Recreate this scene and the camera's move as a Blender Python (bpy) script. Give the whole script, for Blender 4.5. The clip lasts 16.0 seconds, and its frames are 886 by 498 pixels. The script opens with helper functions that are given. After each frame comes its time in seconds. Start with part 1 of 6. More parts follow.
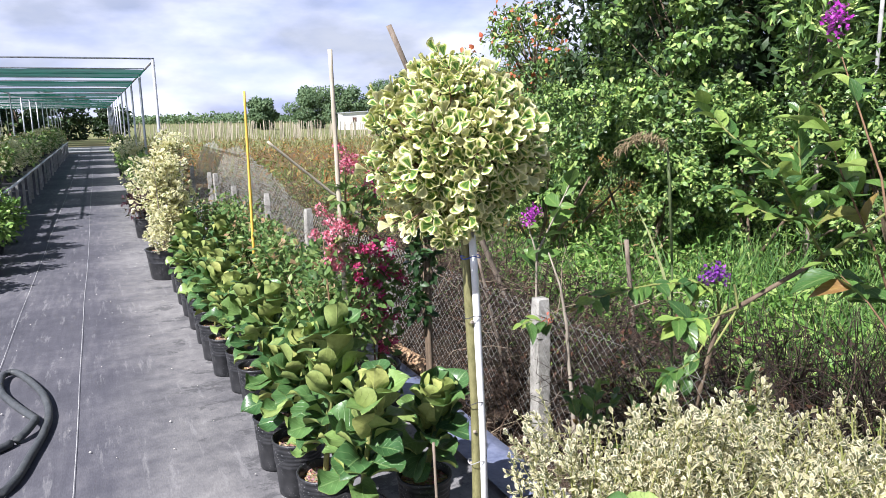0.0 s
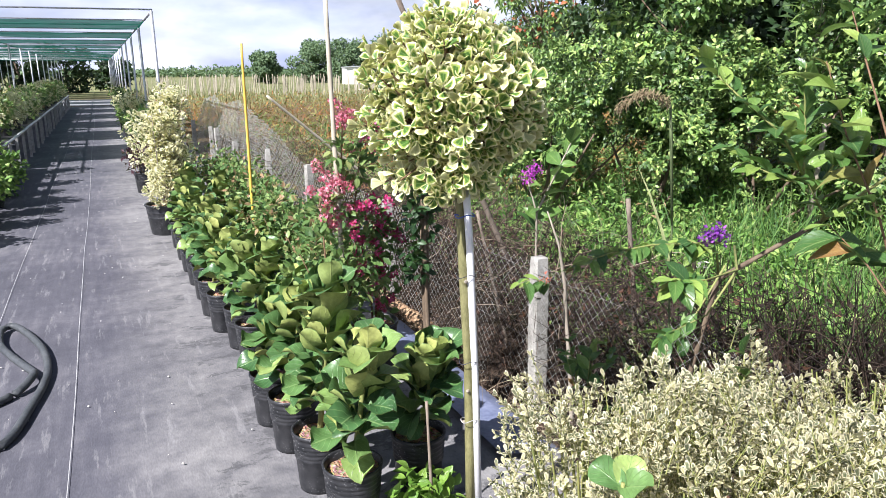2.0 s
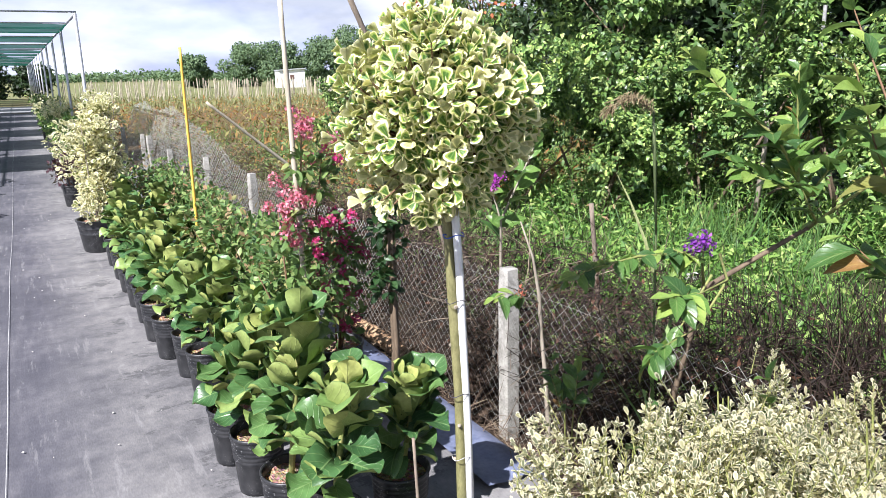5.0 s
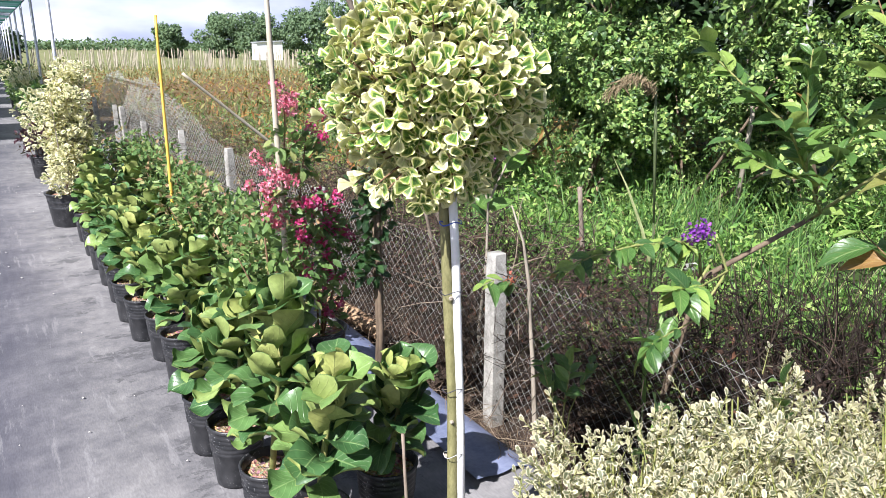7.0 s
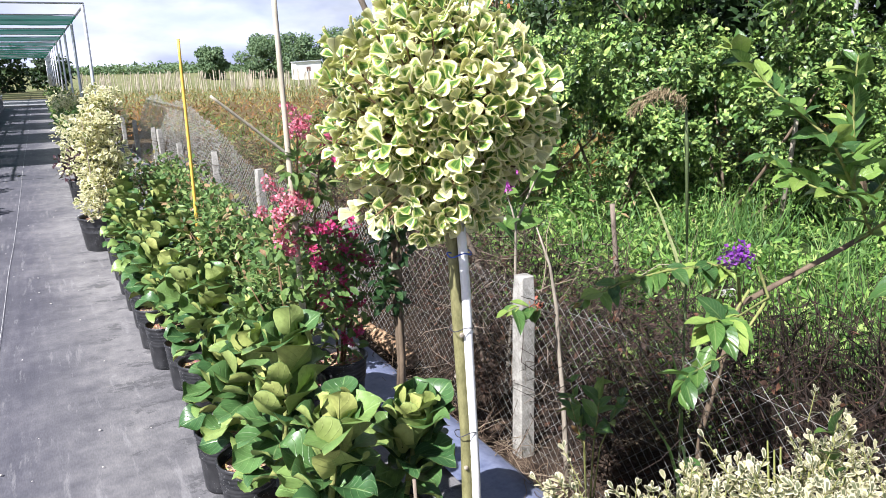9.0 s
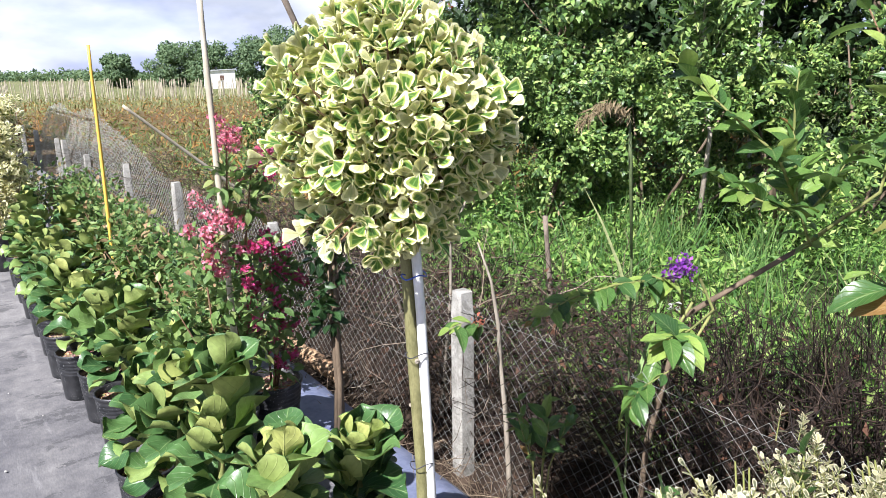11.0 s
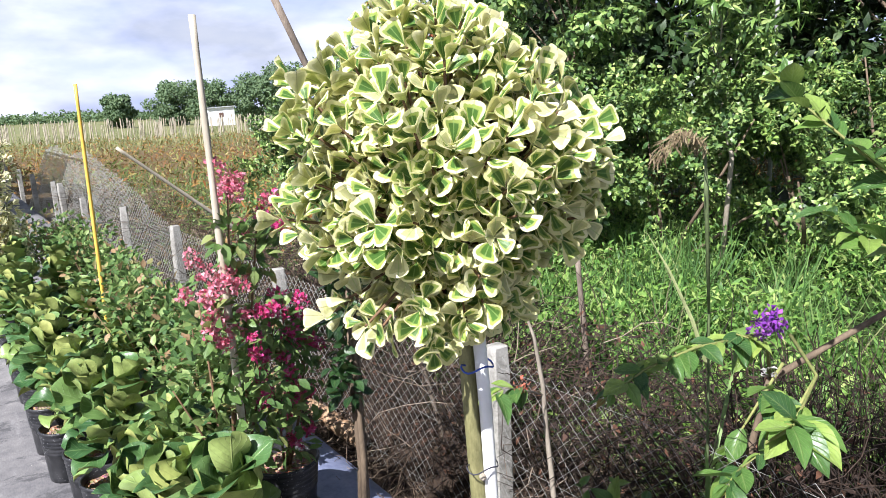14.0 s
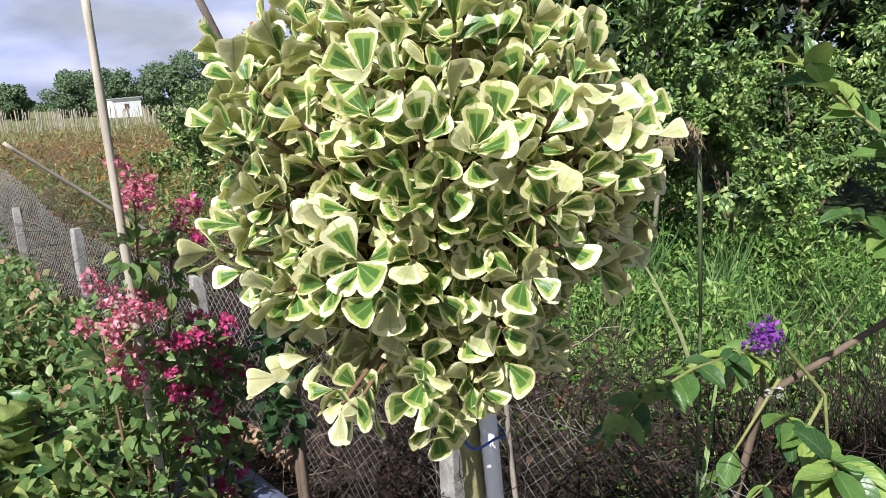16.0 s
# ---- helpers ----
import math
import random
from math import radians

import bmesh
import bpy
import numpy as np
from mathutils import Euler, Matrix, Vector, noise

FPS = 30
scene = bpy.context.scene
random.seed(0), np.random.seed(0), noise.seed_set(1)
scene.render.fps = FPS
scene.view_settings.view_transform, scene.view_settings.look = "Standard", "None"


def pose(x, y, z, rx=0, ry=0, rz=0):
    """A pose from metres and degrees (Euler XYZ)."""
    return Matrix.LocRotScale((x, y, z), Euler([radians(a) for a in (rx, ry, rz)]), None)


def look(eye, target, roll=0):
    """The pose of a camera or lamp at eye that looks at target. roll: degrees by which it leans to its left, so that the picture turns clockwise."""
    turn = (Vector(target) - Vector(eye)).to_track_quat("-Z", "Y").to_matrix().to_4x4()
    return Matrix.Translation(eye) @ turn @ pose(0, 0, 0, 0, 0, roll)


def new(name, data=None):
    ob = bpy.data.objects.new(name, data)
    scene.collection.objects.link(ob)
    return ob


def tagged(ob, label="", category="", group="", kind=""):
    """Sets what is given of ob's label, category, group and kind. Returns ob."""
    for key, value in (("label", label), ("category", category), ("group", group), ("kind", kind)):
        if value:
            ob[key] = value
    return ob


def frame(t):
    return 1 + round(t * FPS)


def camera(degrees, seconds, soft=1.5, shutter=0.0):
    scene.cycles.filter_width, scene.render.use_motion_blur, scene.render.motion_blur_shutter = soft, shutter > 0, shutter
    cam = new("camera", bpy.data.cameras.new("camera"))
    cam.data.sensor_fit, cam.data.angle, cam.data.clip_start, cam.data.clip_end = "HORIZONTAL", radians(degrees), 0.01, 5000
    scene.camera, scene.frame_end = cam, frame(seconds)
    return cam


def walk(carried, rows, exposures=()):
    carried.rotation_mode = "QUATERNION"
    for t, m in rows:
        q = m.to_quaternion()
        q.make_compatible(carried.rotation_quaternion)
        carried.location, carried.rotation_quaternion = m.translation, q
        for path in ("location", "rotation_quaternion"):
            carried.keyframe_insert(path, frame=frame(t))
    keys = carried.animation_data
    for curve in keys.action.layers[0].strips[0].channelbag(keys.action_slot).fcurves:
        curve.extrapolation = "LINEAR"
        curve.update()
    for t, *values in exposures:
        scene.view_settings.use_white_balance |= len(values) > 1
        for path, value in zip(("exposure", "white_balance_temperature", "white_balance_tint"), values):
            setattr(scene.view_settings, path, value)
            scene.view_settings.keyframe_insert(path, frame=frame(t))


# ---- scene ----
cam = camera(62.9, 16.0, 0.55)
PATH = [
    (0, (0.286, 0.289, 1.506), (1.121, 2.070, 1.143), -0.7),
    (0.5, (0.316, 0.305, 1.505), (1.131, 2.089, 1.112), -0.5),
    (1, (0.316, 0.315, 1.499), (1.124, 2.091, 1.060), 0.0),
    (1.5, (0.322, 0.314, 1.504), (1.158, 2.070, 1.040), -0.1),
    (2, (0.329, 0.308, 1.504), (1.142, 2.071, 1.025), -0.3),
    (2.5, (0.325, 0.316, 1.505), (1.121, 2.091, 1.039), 0.6),
    (3, (0.323, 0.369, 1.510), (1.200, 2.108, 1.054), 1.0),
    (3.5, (0.312, 0.416, 1.517), (1.223, 2.135, 1.050), 0.7),
    (4, (0.302, 0.460, 1.519), (1.241, 2.162, 1.047), -0.1),
    (4.2, (0.298, 0.478, 1.520), (1.248, 2.175, 1.054), -0.6),
    (6.3, (0.311, 0.639, 1.504), (1.312, 2.295, 1.001), -0.0),
    (6.5, (0.303, 0.644, 1.507), (1.327, 2.286, 1.002), 0.5),
    (7, (0.318, 0.682, 1.512), (1.328, 2.324, 0.977), 0.6),
    (7.5, (0.350, 0.708, 1.507), (1.359, 2.354, 0.988), 0.4),
    (8, (0.386, 0.732, 1.502), (1.362, 2.388, 0.949), -0.8),
    (8.5, (0.426, 0.752, 1.506), (1.342, 2.457, 1.004), -1.1),
    (9, (0.457, 0.767, 1.519), (1.377, 2.472, 1.022), -1.0),
    (9.5, (0.460, 0.782, 1.508), (1.387, 2.471, 0.970), -0.6),
    (10, (0.459, 0.824, 1.512), (1.494, 2.460, 1.007), -0.1),
    (10.2, (0.450, 0.840, 1.521), (1.514, 2.462, 1.035), -0.1),
    (12.3, (0.438, 0.993, 1.516), (1.608, 2.545, 1.043), -1.7),
    (12.5, (0.438, 1.016, 1.513), (1.625, 2.555, 1.041), -2.1),
    (13, (0.440, 1.076, 1.508), (1.631, 2.604, 1.012), -2.5),
    (13.5, (0.485, 1.168, 1.511), (1.599, 2.761, 1.038), -2.4),
    (14, (0.569, 1.273, 1.522), (1.687, 2.884, 1.128), -2.1),
    (14.5, (0.619, 1.338, 1.521), (1.719, 2.954, 1.098), -1.6),
    (15, (0.658, 1.426, 1.526), (1.842, 2.992, 1.147), -1.3),
    (15.5, (0.673, 1.520, 1.525), (1.916, 3.033, 1.116), -1.5),
    (16, (0.679, 1.586, 1.517), (1.965, 3.057, 1.091), -2.1),
]
walk(cam, [(t, look(eye, target, roll)) for t, eye, target, roll in PATH], exposures=[(0.0, 1.04, 6100, 14), (2.0, 1.14, 6100, 14), (9.0, 1.18, 6100, 14), (12.5, 1.12, 6100, 14), (13.5, 1.14, 6100, 14), (15.0, 0.9, 6100, 14), (16.0, 0.64, 6100, 14)])

# ---- light: one sun from behind and beside the walkway, a bright sky with soft cloud ----
SUN_FROM = Vector((-0.76, -0.34, 0.88)).normalized()
sun_data = bpy.data.lights.new("sun", "SUN")
sun_data.energy, sun_data.angle, sun_data.color = 5.0, radians(0.6), (1.0, 0.965, 0.91)
sun = new("sun", sun_data)
sun.matrix_world = Matrix.Translation((-30, -14, 34)) @ (-SUN_FROM).to_track_quat("-Z", "Y").to_matrix().to_4x4()

world = bpy.data.worlds.new("sky")
scene.world = world
world.use_nodes = True
wn, wl = world.node_tree.nodes, world.node_tree.links
wn.clear()
sky = wn.new("ShaderNodeTexSky")
sky.sky_type, sky.sun_disc = "NISHITA", False
sky.sun_elevation = math.asin(SUN_FROM.z)
sky.sun_rotation = math.atan2(SUN_FROM.x, SUN_FROM.y)
sky.air_density, sky.dust_density = 1.0, 1.5
co = wn.new("ShaderNodeTexCoord")
mp = wn.new("ShaderNodeMapping")
mp.inputs["Scale"].default_value = (2.6, 2.6, 7.0)
mp.inputs["Location"].default_value = (0.4, 1.7, 0.2)
cl = wn.new("ShaderNodeTexNoise")
cl.inputs["Scale"].default_value, cl.inputs["Detail"].default_value, cl.inputs["Roughness"].default_value = 1.7, 6.0, 0.5
rp = wn.new("ShaderNodeValToRGB")
rp.color_ramp.elements[0].position, rp.color_ramp.elements[1].position = 0.38, 0.6
rp.color_ramp.elements[0].color = (0.5, 0.5, 0.5, 1)
cc = wn.new("ShaderNodeTexNoise")
cc.inputs["Scale"].default_value, cc.inputs["Detail"].default_value = 2.6, 5.0
cr = wn.new("ShaderNodeValToRGB")
cr.color_ramp.elements[0].position, cr.color_ramp.elements[0].color = 0.35, (12.6, 14.2, 20.5, 1)
cr.color_ramp.elements[1].position, cr.color_ramp.elements[1].color = 0.66, (20.2, 20.6, 23.4, 1)
mx = wn.new("ShaderNodeMixRGB")
bg = wn.new("ShaderNodeBackground")
bg.inputs["Strength"].default_value = 0.028
out = wn.new("ShaderNodeOutputWorld")
wl.new(co.outputs["Generated"], mp.inputs["Vector"])
wl.new(mp.outputs["Vector"], cl.inputs["Vector"])
wl.new(mp.outputs["Vector"], cc.inputs["Vector"])
wl.new(cl.outputs["Fac"], rp.inputs["Fac"])
wl.new(cc.outputs["Fac"], cr.inputs["Fac"])
sp = wn.new("ShaderNodeSeparateXYZ")
thin_out = wn.new("ShaderNodeMapRange")
thin_out.inputs["From Min"].default_value, thin_out.inputs["From Max"].default_value = 0.26, 0.5
thin_out.inputs["To Min"].default_value, thin_out.inputs["To Max"].default_value = 1.0, 0.08
cover = wn.new("ShaderNodeMath")
cover.operation = "MULTIPLY"
wl.new(co.outputs["Generated"], sp.inputs[0])
wl.new(sp.outputs[2], thin_out.inputs["Value"])
wl.new(rp.outputs["Color"], cover.inputs[0])
wl.new(thin_out.outputs["Result"], cover.inputs[1])
wl.new(cover.outputs["Value"], mx.inputs["Fac"])
wl.new(sky.outputs["Color"], mx.inputs["Color1"])
wl.new(cr.outputs["Color"], mx.inputs["Color2"])
wl.new(mx.outputs["Color"], bg.inputs["Color"])
wl.new(bg.outputs["Background"], out.inputs["Surface"])

# ---- materials ----
rng = np.random.default_rng(7)


class Nodes:
    """A short way to write node materials."""

    def __init__(self, name):
        self.mat = bpy.data.materials.new(name)
        self.mat.use_nodes = True
        self.n, self.l = self.mat.node_tree.nodes, self.mat.node_tree.links
        self.n.clear()
        self.out = self.n.new("ShaderNodeOutputMaterial")

    def add(self, kind, **values):
        node = self.n.new(kind)
        for key, value in values.items():
            node.inputs[key.replace("_", " ")].default_value = value
        return node

    def link(self, a, b):
        self.l.new(a, b)

    def coords(self, kind="Object"):
        return self.n.new("ShaderNodeTexCoord").outputs[kind]

    def noise(self, vec, scale, detail=4.0, rough=0.55, stretch=None):
        if stretch:
            m = self.n.new("ShaderNodeMapping")
            m.inputs["Scale"].default_value = stretch
            self.link(vec, m.inputs["Vector"])
            vec = m.outputs["Vector"]
        t = self.add("ShaderNodeTexNoise", Scale=scale, Detail=detail, Roughness=rough)
        self.link(vec, t.inputs["Vector"])
        return t.outputs["Fac"]

    def ramp(self, fac, stops):
        r = self.n.new("ShaderNodeValToRGB")
        el = r.color_ramp.elements
        while len(el) < len(stops):
            el.new(0.5)
        for e, (p, c) in zip(el, stops):
            e.position = p
            e.color = (*c, 1) if len(c) == 3 else c
        self.link(fac, r.inputs["Fac"])
        return r.outputs["Color"]

    def mix(self, fac, a, b, mode="MIX"):
        m = self.n.new("ShaderNodeMixRGB")
        m.blend_type = mode
        for sock, v in (("Fac", fac), ("Color1", a), ("Color2", b)):
            if isinstance(v, (int, float)):
                m.inputs[sock].default_value = v
            elif isinstance(v, tuple):
                m.inputs[sock].default_value = (*v, 1)
            else:
                self.link(v, m.inputs[sock])
        return m.outputs["Color"]

    def calc(self, op, a, b=None):
        m = self.n.new("ShaderNodeMath")
        m.operation = op
        for k, v in enumerate((a, b)):
            if v is None:
                continue
            if isinstance(v, (int, float)):
                m.inputs[k].default_value = v
            else:
                self.link(v, m.inputs[k])
        return m.outputs["Value"]

    def finish(self, color, rough=0.6, bump=None, depth=0.005, metal=0.0, spec=0.5, thin=None, thin_amount=0.3, alpha=None, coat=0.0):
        b = self.n.new("ShaderNodeBsdfPrincipled")
        for sock, v in (("Base Color", color), ("Roughness", rough), ("Metallic", metal), ("Specular IOR Level", spec), ("Alpha", alpha), ("Coat Weight", coat)):
            if v is None:
                continue
            if isinstance(v, tuple):
                b.inputs[sock].default_value = (*v, 1)
            elif isinstance(v, (int, float)):
                b.inputs[sock].default_value = v
            else:
                self.link(v, b.inputs[sock])
        if bump is not None:
            bp = self.add("ShaderNodeBump", Strength=0.8, Distance=depth)
            self.link(bump, bp.inputs["Height"])
            self.link(bp.outputs["Normal"], b.inputs["Normal"])
        surface = b.outputs["BSDF"]
        if thin is not None:
            tr = self.n.new("ShaderNodeBsdfTranslucent")
            if isinstance(thin, tuple):
                tr.inputs["Color"].default_value = (*thin, 1)
            else:
                self.link(thin, tr.inputs["Color"])
            ms = self.add("ShaderNodeMixShader", Fac=thin_amount)
            self.link(surface, ms.inputs[1])
            self.link(tr.outputs["BSDF"], ms.inputs[2])
            surface = ms.outputs["Shader"]
        self.link(surface, self.out.inputs["Surface"])
        return self.mat


def chance(nd, single):
    """A number for each leaf: by object where leaves are single parts, by island where they are joined."""
    if single:
        return nd.n.new("ShaderNodeObjectInfo").outputs["Random"]
    return nd.n.new("ShaderNodeNewGeometry").outputs["Random Per Island"]


def leaf_material(name, stops, single=False, rough=0.45, vein=0.35, thin=0.3, vein_color=(0.3, 0.42, 0.12), spec=0.4, side=5.0, patch=0.0, fine=1.0):
    """Leaf blade: colour by leaf, paler midrib and side veins, light passing through."""
    nd = Nodes(name)
    r = chance(nd, single)
    base = nd.ramp(r, stops)
    uv = nd.coords("UV")
    sx = nd.n.new("ShaderNodeSeparateXYZ")
    nd.link(uv, sx.inputs[0])
    across = nd.calc("ABSOLUTE", nd.calc("SUBTRACT", sx.outputs[0], 0.5))
    mid = nd.calc("MAXIMUM", 0.0, nd.calc("SUBTRACT", 1.0, nd.calc("DIVIDE", across, 0.05 * fine)))
    slant = nd.calc("SUBTRACT", sx.outputs[1], nd.calc("MULTIPLY", across, 0.8))
    wave = nd.calc("FRACT", nd.calc("MULTIPLY", slant, side))
    sv = nd.calc("MAXIMUM", 0.0, nd.calc("SUBTRACT", 1.0, nd.calc("DIVIDE", nd.calc("ABSOLUTE", nd.calc("SUBTRACT", wave, 0.5)), 0.11 * fine)))
    veins = nd.calc("MAXIMUM", mid, nd.calc("MULTIPLY", sv, 0.7))
    obj = nd.coords("Object")
    mott = nd.noise(obj, 45.0, 3.0)
    col = nd.mix(nd.calc("MULTIPLY", veins, vein), base, vein_color)
    col = nd.mix(0.35, col, nd.ramp(mott, [(0.3, (0.25, 0.25, 0.25)), (0.7, (0.75, 0.75, 0.75))]), "OVERLAY")
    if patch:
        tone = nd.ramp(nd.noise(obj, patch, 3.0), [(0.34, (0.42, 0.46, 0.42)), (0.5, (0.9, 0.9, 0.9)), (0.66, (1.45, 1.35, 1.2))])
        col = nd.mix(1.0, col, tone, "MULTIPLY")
    light = nd.mix(0.35, col, (0.26, 0.36, 0.1))
    return nd.finish(col, rough, bump=nd.calc("ADD", veins, mott), depth=0.0015, thin=light, thin_amount=thin, spec=spec)


def variegated_material(name, single, green=(0.3, 0.42, 0.12), deep=(0.11, 0.21, 0.055), cream=(0.93, 0.9, 0.66), edge=0.3, rough=0.42, yellow=(0.8, 0.76, 0.46), pale=0.8, rib=(0.42, 0.33, 0.16), thin=0.48):
    """Leaf with a broad cream margin round a two-tone green heart."""
    nd = Nodes(name)
    r = chance(nd, single)
    uv = nd.coords("UV")
    sx = nd.n.new("ShaderNodeSeparateXYZ")
    nd.link(uv, sx.inputs[0])
    obj = nd.coords("Object")
    across = nd.calc("MULTIPLY", nd.calc("ABSOLUTE", nd.calc("SUBTRACT", sx.outputs[0], 0.5)), 2.0)
    rim = nd.calc("MINIMUM", nd.calc("SUBTRACT", 1.0, across), nd.calc("MULTIPLY", nd.calc("SUBTRACT", 1.0, sx.outputs[1]), 2.1))
    wob = nd.noise(obj, 70.0, 3.0)
    rim = nd.calc("ADD", rim, nd.calc("MULTIPLY", nd.calc("SUBTRACT", wob, 0.5), 0.5))
    rim = nd.calc("SUBTRACT", rim, nd.calc("MULTIPLY", nd.calc("SUBTRACT", nd.calc("FRACT", nd.calc("MULTIPLY", r, 13.7)), 0.5), 0.25))
    heart = nd.ramp(rim, [(edge - 0.03, (0, 0, 0)), (edge + 0.02, (1, 1, 1))])
    core = nd.ramp(rim, [(edge + 0.2, (0, 0, 0)), (edge + 0.3, (1, 1, 1))])
    mid = nd.calc("LESS_THAN", across, 0.06)
    g = nd.mix(core, green, deep)
    c = nd.mix(nd.calc("FRACT", nd.calc("MULTIPLY", r, 7.3)), cream, yellow)
    wash = nd.calc("MULTIPLY", nd.calc("GREATER_THAN", r, pale), 0.72)
    g = nd.mix(wash, g, (0.72, 0.69, 0.4))
    col = nd.mix(heart, c, g)
    col = nd.mix(nd.calc("MULTIPLY", mid, 0.55), col, rib)
    mott = nd.noise(obj, 120.0, 3.0)
    col = nd.mix(0.25, col, nd.ramp(mott, [(0.3, (0.3, 0.3, 0.3)), (0.7, (0.7, 0.7, 0.7))]), "OVERLAY")
    return nd.finish(col, rough, bump=mott, depth=0.0012, thin=nd.mix(0.12, col, (0.6, 0.6, 0.25)), thin_amount=thin, spec=0.4)


def plain_material(name, a, b, scale=20.0, rough=0.6, depth=0.002, metal=0.0, stretch=None, spec=0.4, coat=0.0):
    """Two colours mixed at two scales with a matching relief."""
    nd = Nodes(name)
    obj = nd.coords("Object")
    n1 = nd.noise(obj, scale, 5.0, 0.6, stretch)
    n2 = nd.noise(obj, scale * 5.3, 3.0, 0.6, stretch)
    f = nd.calc("ADD", nd.calc("MULTIPLY", n1, 0.65), nd.calc("MULTIPLY", n2, 0.35))
    col = nd.ramp(f, [(0.34, a), (0.66, b)])
    return nd.finish(col, rough, bump=f, depth=depth, metal=metal, spec=spec, coat=coat)


GREEN = [(0.0, (0.03, 0.085, 0.012)), (0.5, (0.065, 0.16, 0.02)), (1.0, (0.12, 0.24, 0.035))]
M = {}
M["fig_leaf"] = leaf_material("fig_leaf", [(0.0, (0.042, 0.11, 0.038)), (0.5, (0.1, 0.2, 0.062)), (0.85, (0.2, 0.31, 0.09)), (1.0, (0.32, 0.42, 0.13))], True, 0.34, 0.55, 0.18, (0.3, 0.44, 0.17), 0.5, 6.0, fine=0.6)
M["fig_back"] = leaf_material("fig_leaf_underside", [(0.0, (0.2, 0.27, 0.08)), (0.6, (0.31, 0.37, 0.105)), (1.0, (0.43, 0.46, 0.14))], True, 0.6, 0.45, 0.2, (0.42, 0.46, 0.18), 0.3, 6.0, fine=0.6)
M["ball_leaf"] = variegated_material("variegated_leaf", True, (0.38, 0.48, 0.12), (0.09, 0.2, 0.04), (0.94, 0.92, 0.64), 0.27, 0.38, (0.9, 0.87, 0.46), 0.84, (0.34, 0.5, 0.16), 0.42)
M["ball_fill"] = variegated_material("variegated_leaf_mass", False, (0.38, 0.48, 0.12), (0.09, 0.2, 0.04), (0.94, 0.92, 0.64), 0.27, 0.38, (0.9, 0.87, 0.46), 0.84, (0.34, 0.5, 0.16), 0.42)
M["ball_back"] = variegated_material("variegated_underside", True, (0.78, 0.76, 0.4), (0.64, 0.64, 0.28), (0.94, 0.92, 0.64), 0.26, 0.5, (0.84, 0.8, 0.5), 0.7, (0.3, 0.26, 0.12), 0.45)
M["ball_back_fill"] = variegated_material("variegated_underside_mass", False, (0.78, 0.76, 0.4), (0.64, 0.64, 0.28), (0.94, 0.92, 0.64), 0.26, 0.5, (0.84, 0.8, 0.5), 0.7, (0.3, 0.26, 0.12), 0.45)
M["hedge_leaf"] = variegated_material("silver_hedge_leaf", False, (0.26, 0.28, 0.17), (0.13, 0.16, 0.09), (0.84, 0.78, 0.58), 0.36, 0.5, (0.74, 0.67, 0.46), 0.6)
M["cream_leaf"] = variegated_material("cream_shrub_leaf", False, (0.2, 0.26, 0.06), (0.1, 0.16, 0.03), (0.87, 0.84, 0.62), 0.5, 0.5, (0.8, 0.76, 0.48), 0.4)
M["shrub_leaf"] = leaf_material("shrub_leaf", [(0.0, (0.065, 0.13, 0.04)), (0.5, (0.13, 0.23, 0.06)), (0.85, (0.25, 0.34, 0.11)), (1.0, (0.33, 0.26, 0.1))], False, 0.42, 0.3, 0.3)
M["rose_leaf"] = leaf_material("rose_leaf", [(0.0, (0.05, 0.12, 0.035)), (0.45, (0.14, 0.25, 0.07)), (0.8, (0.3, 0.4, 0.14)), (0.9, (0.36, 0.22, 0.12)), (1.0, (0.44, 0.3, 0.18))], False, 0.42, 0.25, 0.3)
M["dark_leaf"] = leaf_material("dark_leaf", [(0.0, (0.012, 0.04, 0.014)), (1.0, (0.035, 0.09, 0.025))], False, 0.4, 0.2, 0.18)
M["plum_leaf"] = leaf_material("plum_leaf", [(0.0, (0.03, 0.012, 0.02)), (1.0, (0.1, 0.03, 0.05))], False, 0.4, 0.2, 0.2, (0.12, 0.05, 0.06))
M["big_leaf"] = leaf_material("crape_leaf", [(0.0, (0.035, 0.095, 0.03)), (0.4, (0.08, 0.175, 0.04)), (0.75, (0.16, 0.28, 0.06)), (1.0, (0.3, 0.4, 0.09))], True, 0.32, 0.35, 0.3, (0.38, 0.48, 0.17), 0.5, 7.0)
M["big_leaf_old"] = leaf_material("crape_leaf_old", [(0.0, (0.27, 0.14, 0.05)), (0.5, (0.3, 0.29, 0.08)), (1.0, (0.2, 0.23, 0.06))], True, 0.45, 0.3, 0.3, (0.45, 0.35, 0.12), 0.4, 7.0)
M["big_seedling"] = leaf_material("seedling_leaf", [(0.0, (0.1, 0.22, 0.03)), (1.0, (0.22, 0.36, 0.06))], False, 0.35, 0.3, 0.25)
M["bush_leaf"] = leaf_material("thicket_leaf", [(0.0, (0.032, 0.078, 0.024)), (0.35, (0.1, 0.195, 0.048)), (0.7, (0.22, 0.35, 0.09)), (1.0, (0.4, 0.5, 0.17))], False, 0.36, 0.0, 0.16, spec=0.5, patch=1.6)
M["weed_leaf"] = leaf_material("weed_leaf", [(0.0, (0.045, 0.115, 0.024)), (0.35, (0.11, 0.235, 0.045)), (0.7, (0.21, 0.365, 0.075)), (1.0, (0.4, 0.5, 0.16))], False, 0.45, 0.0, 0.32, spec=0.4)
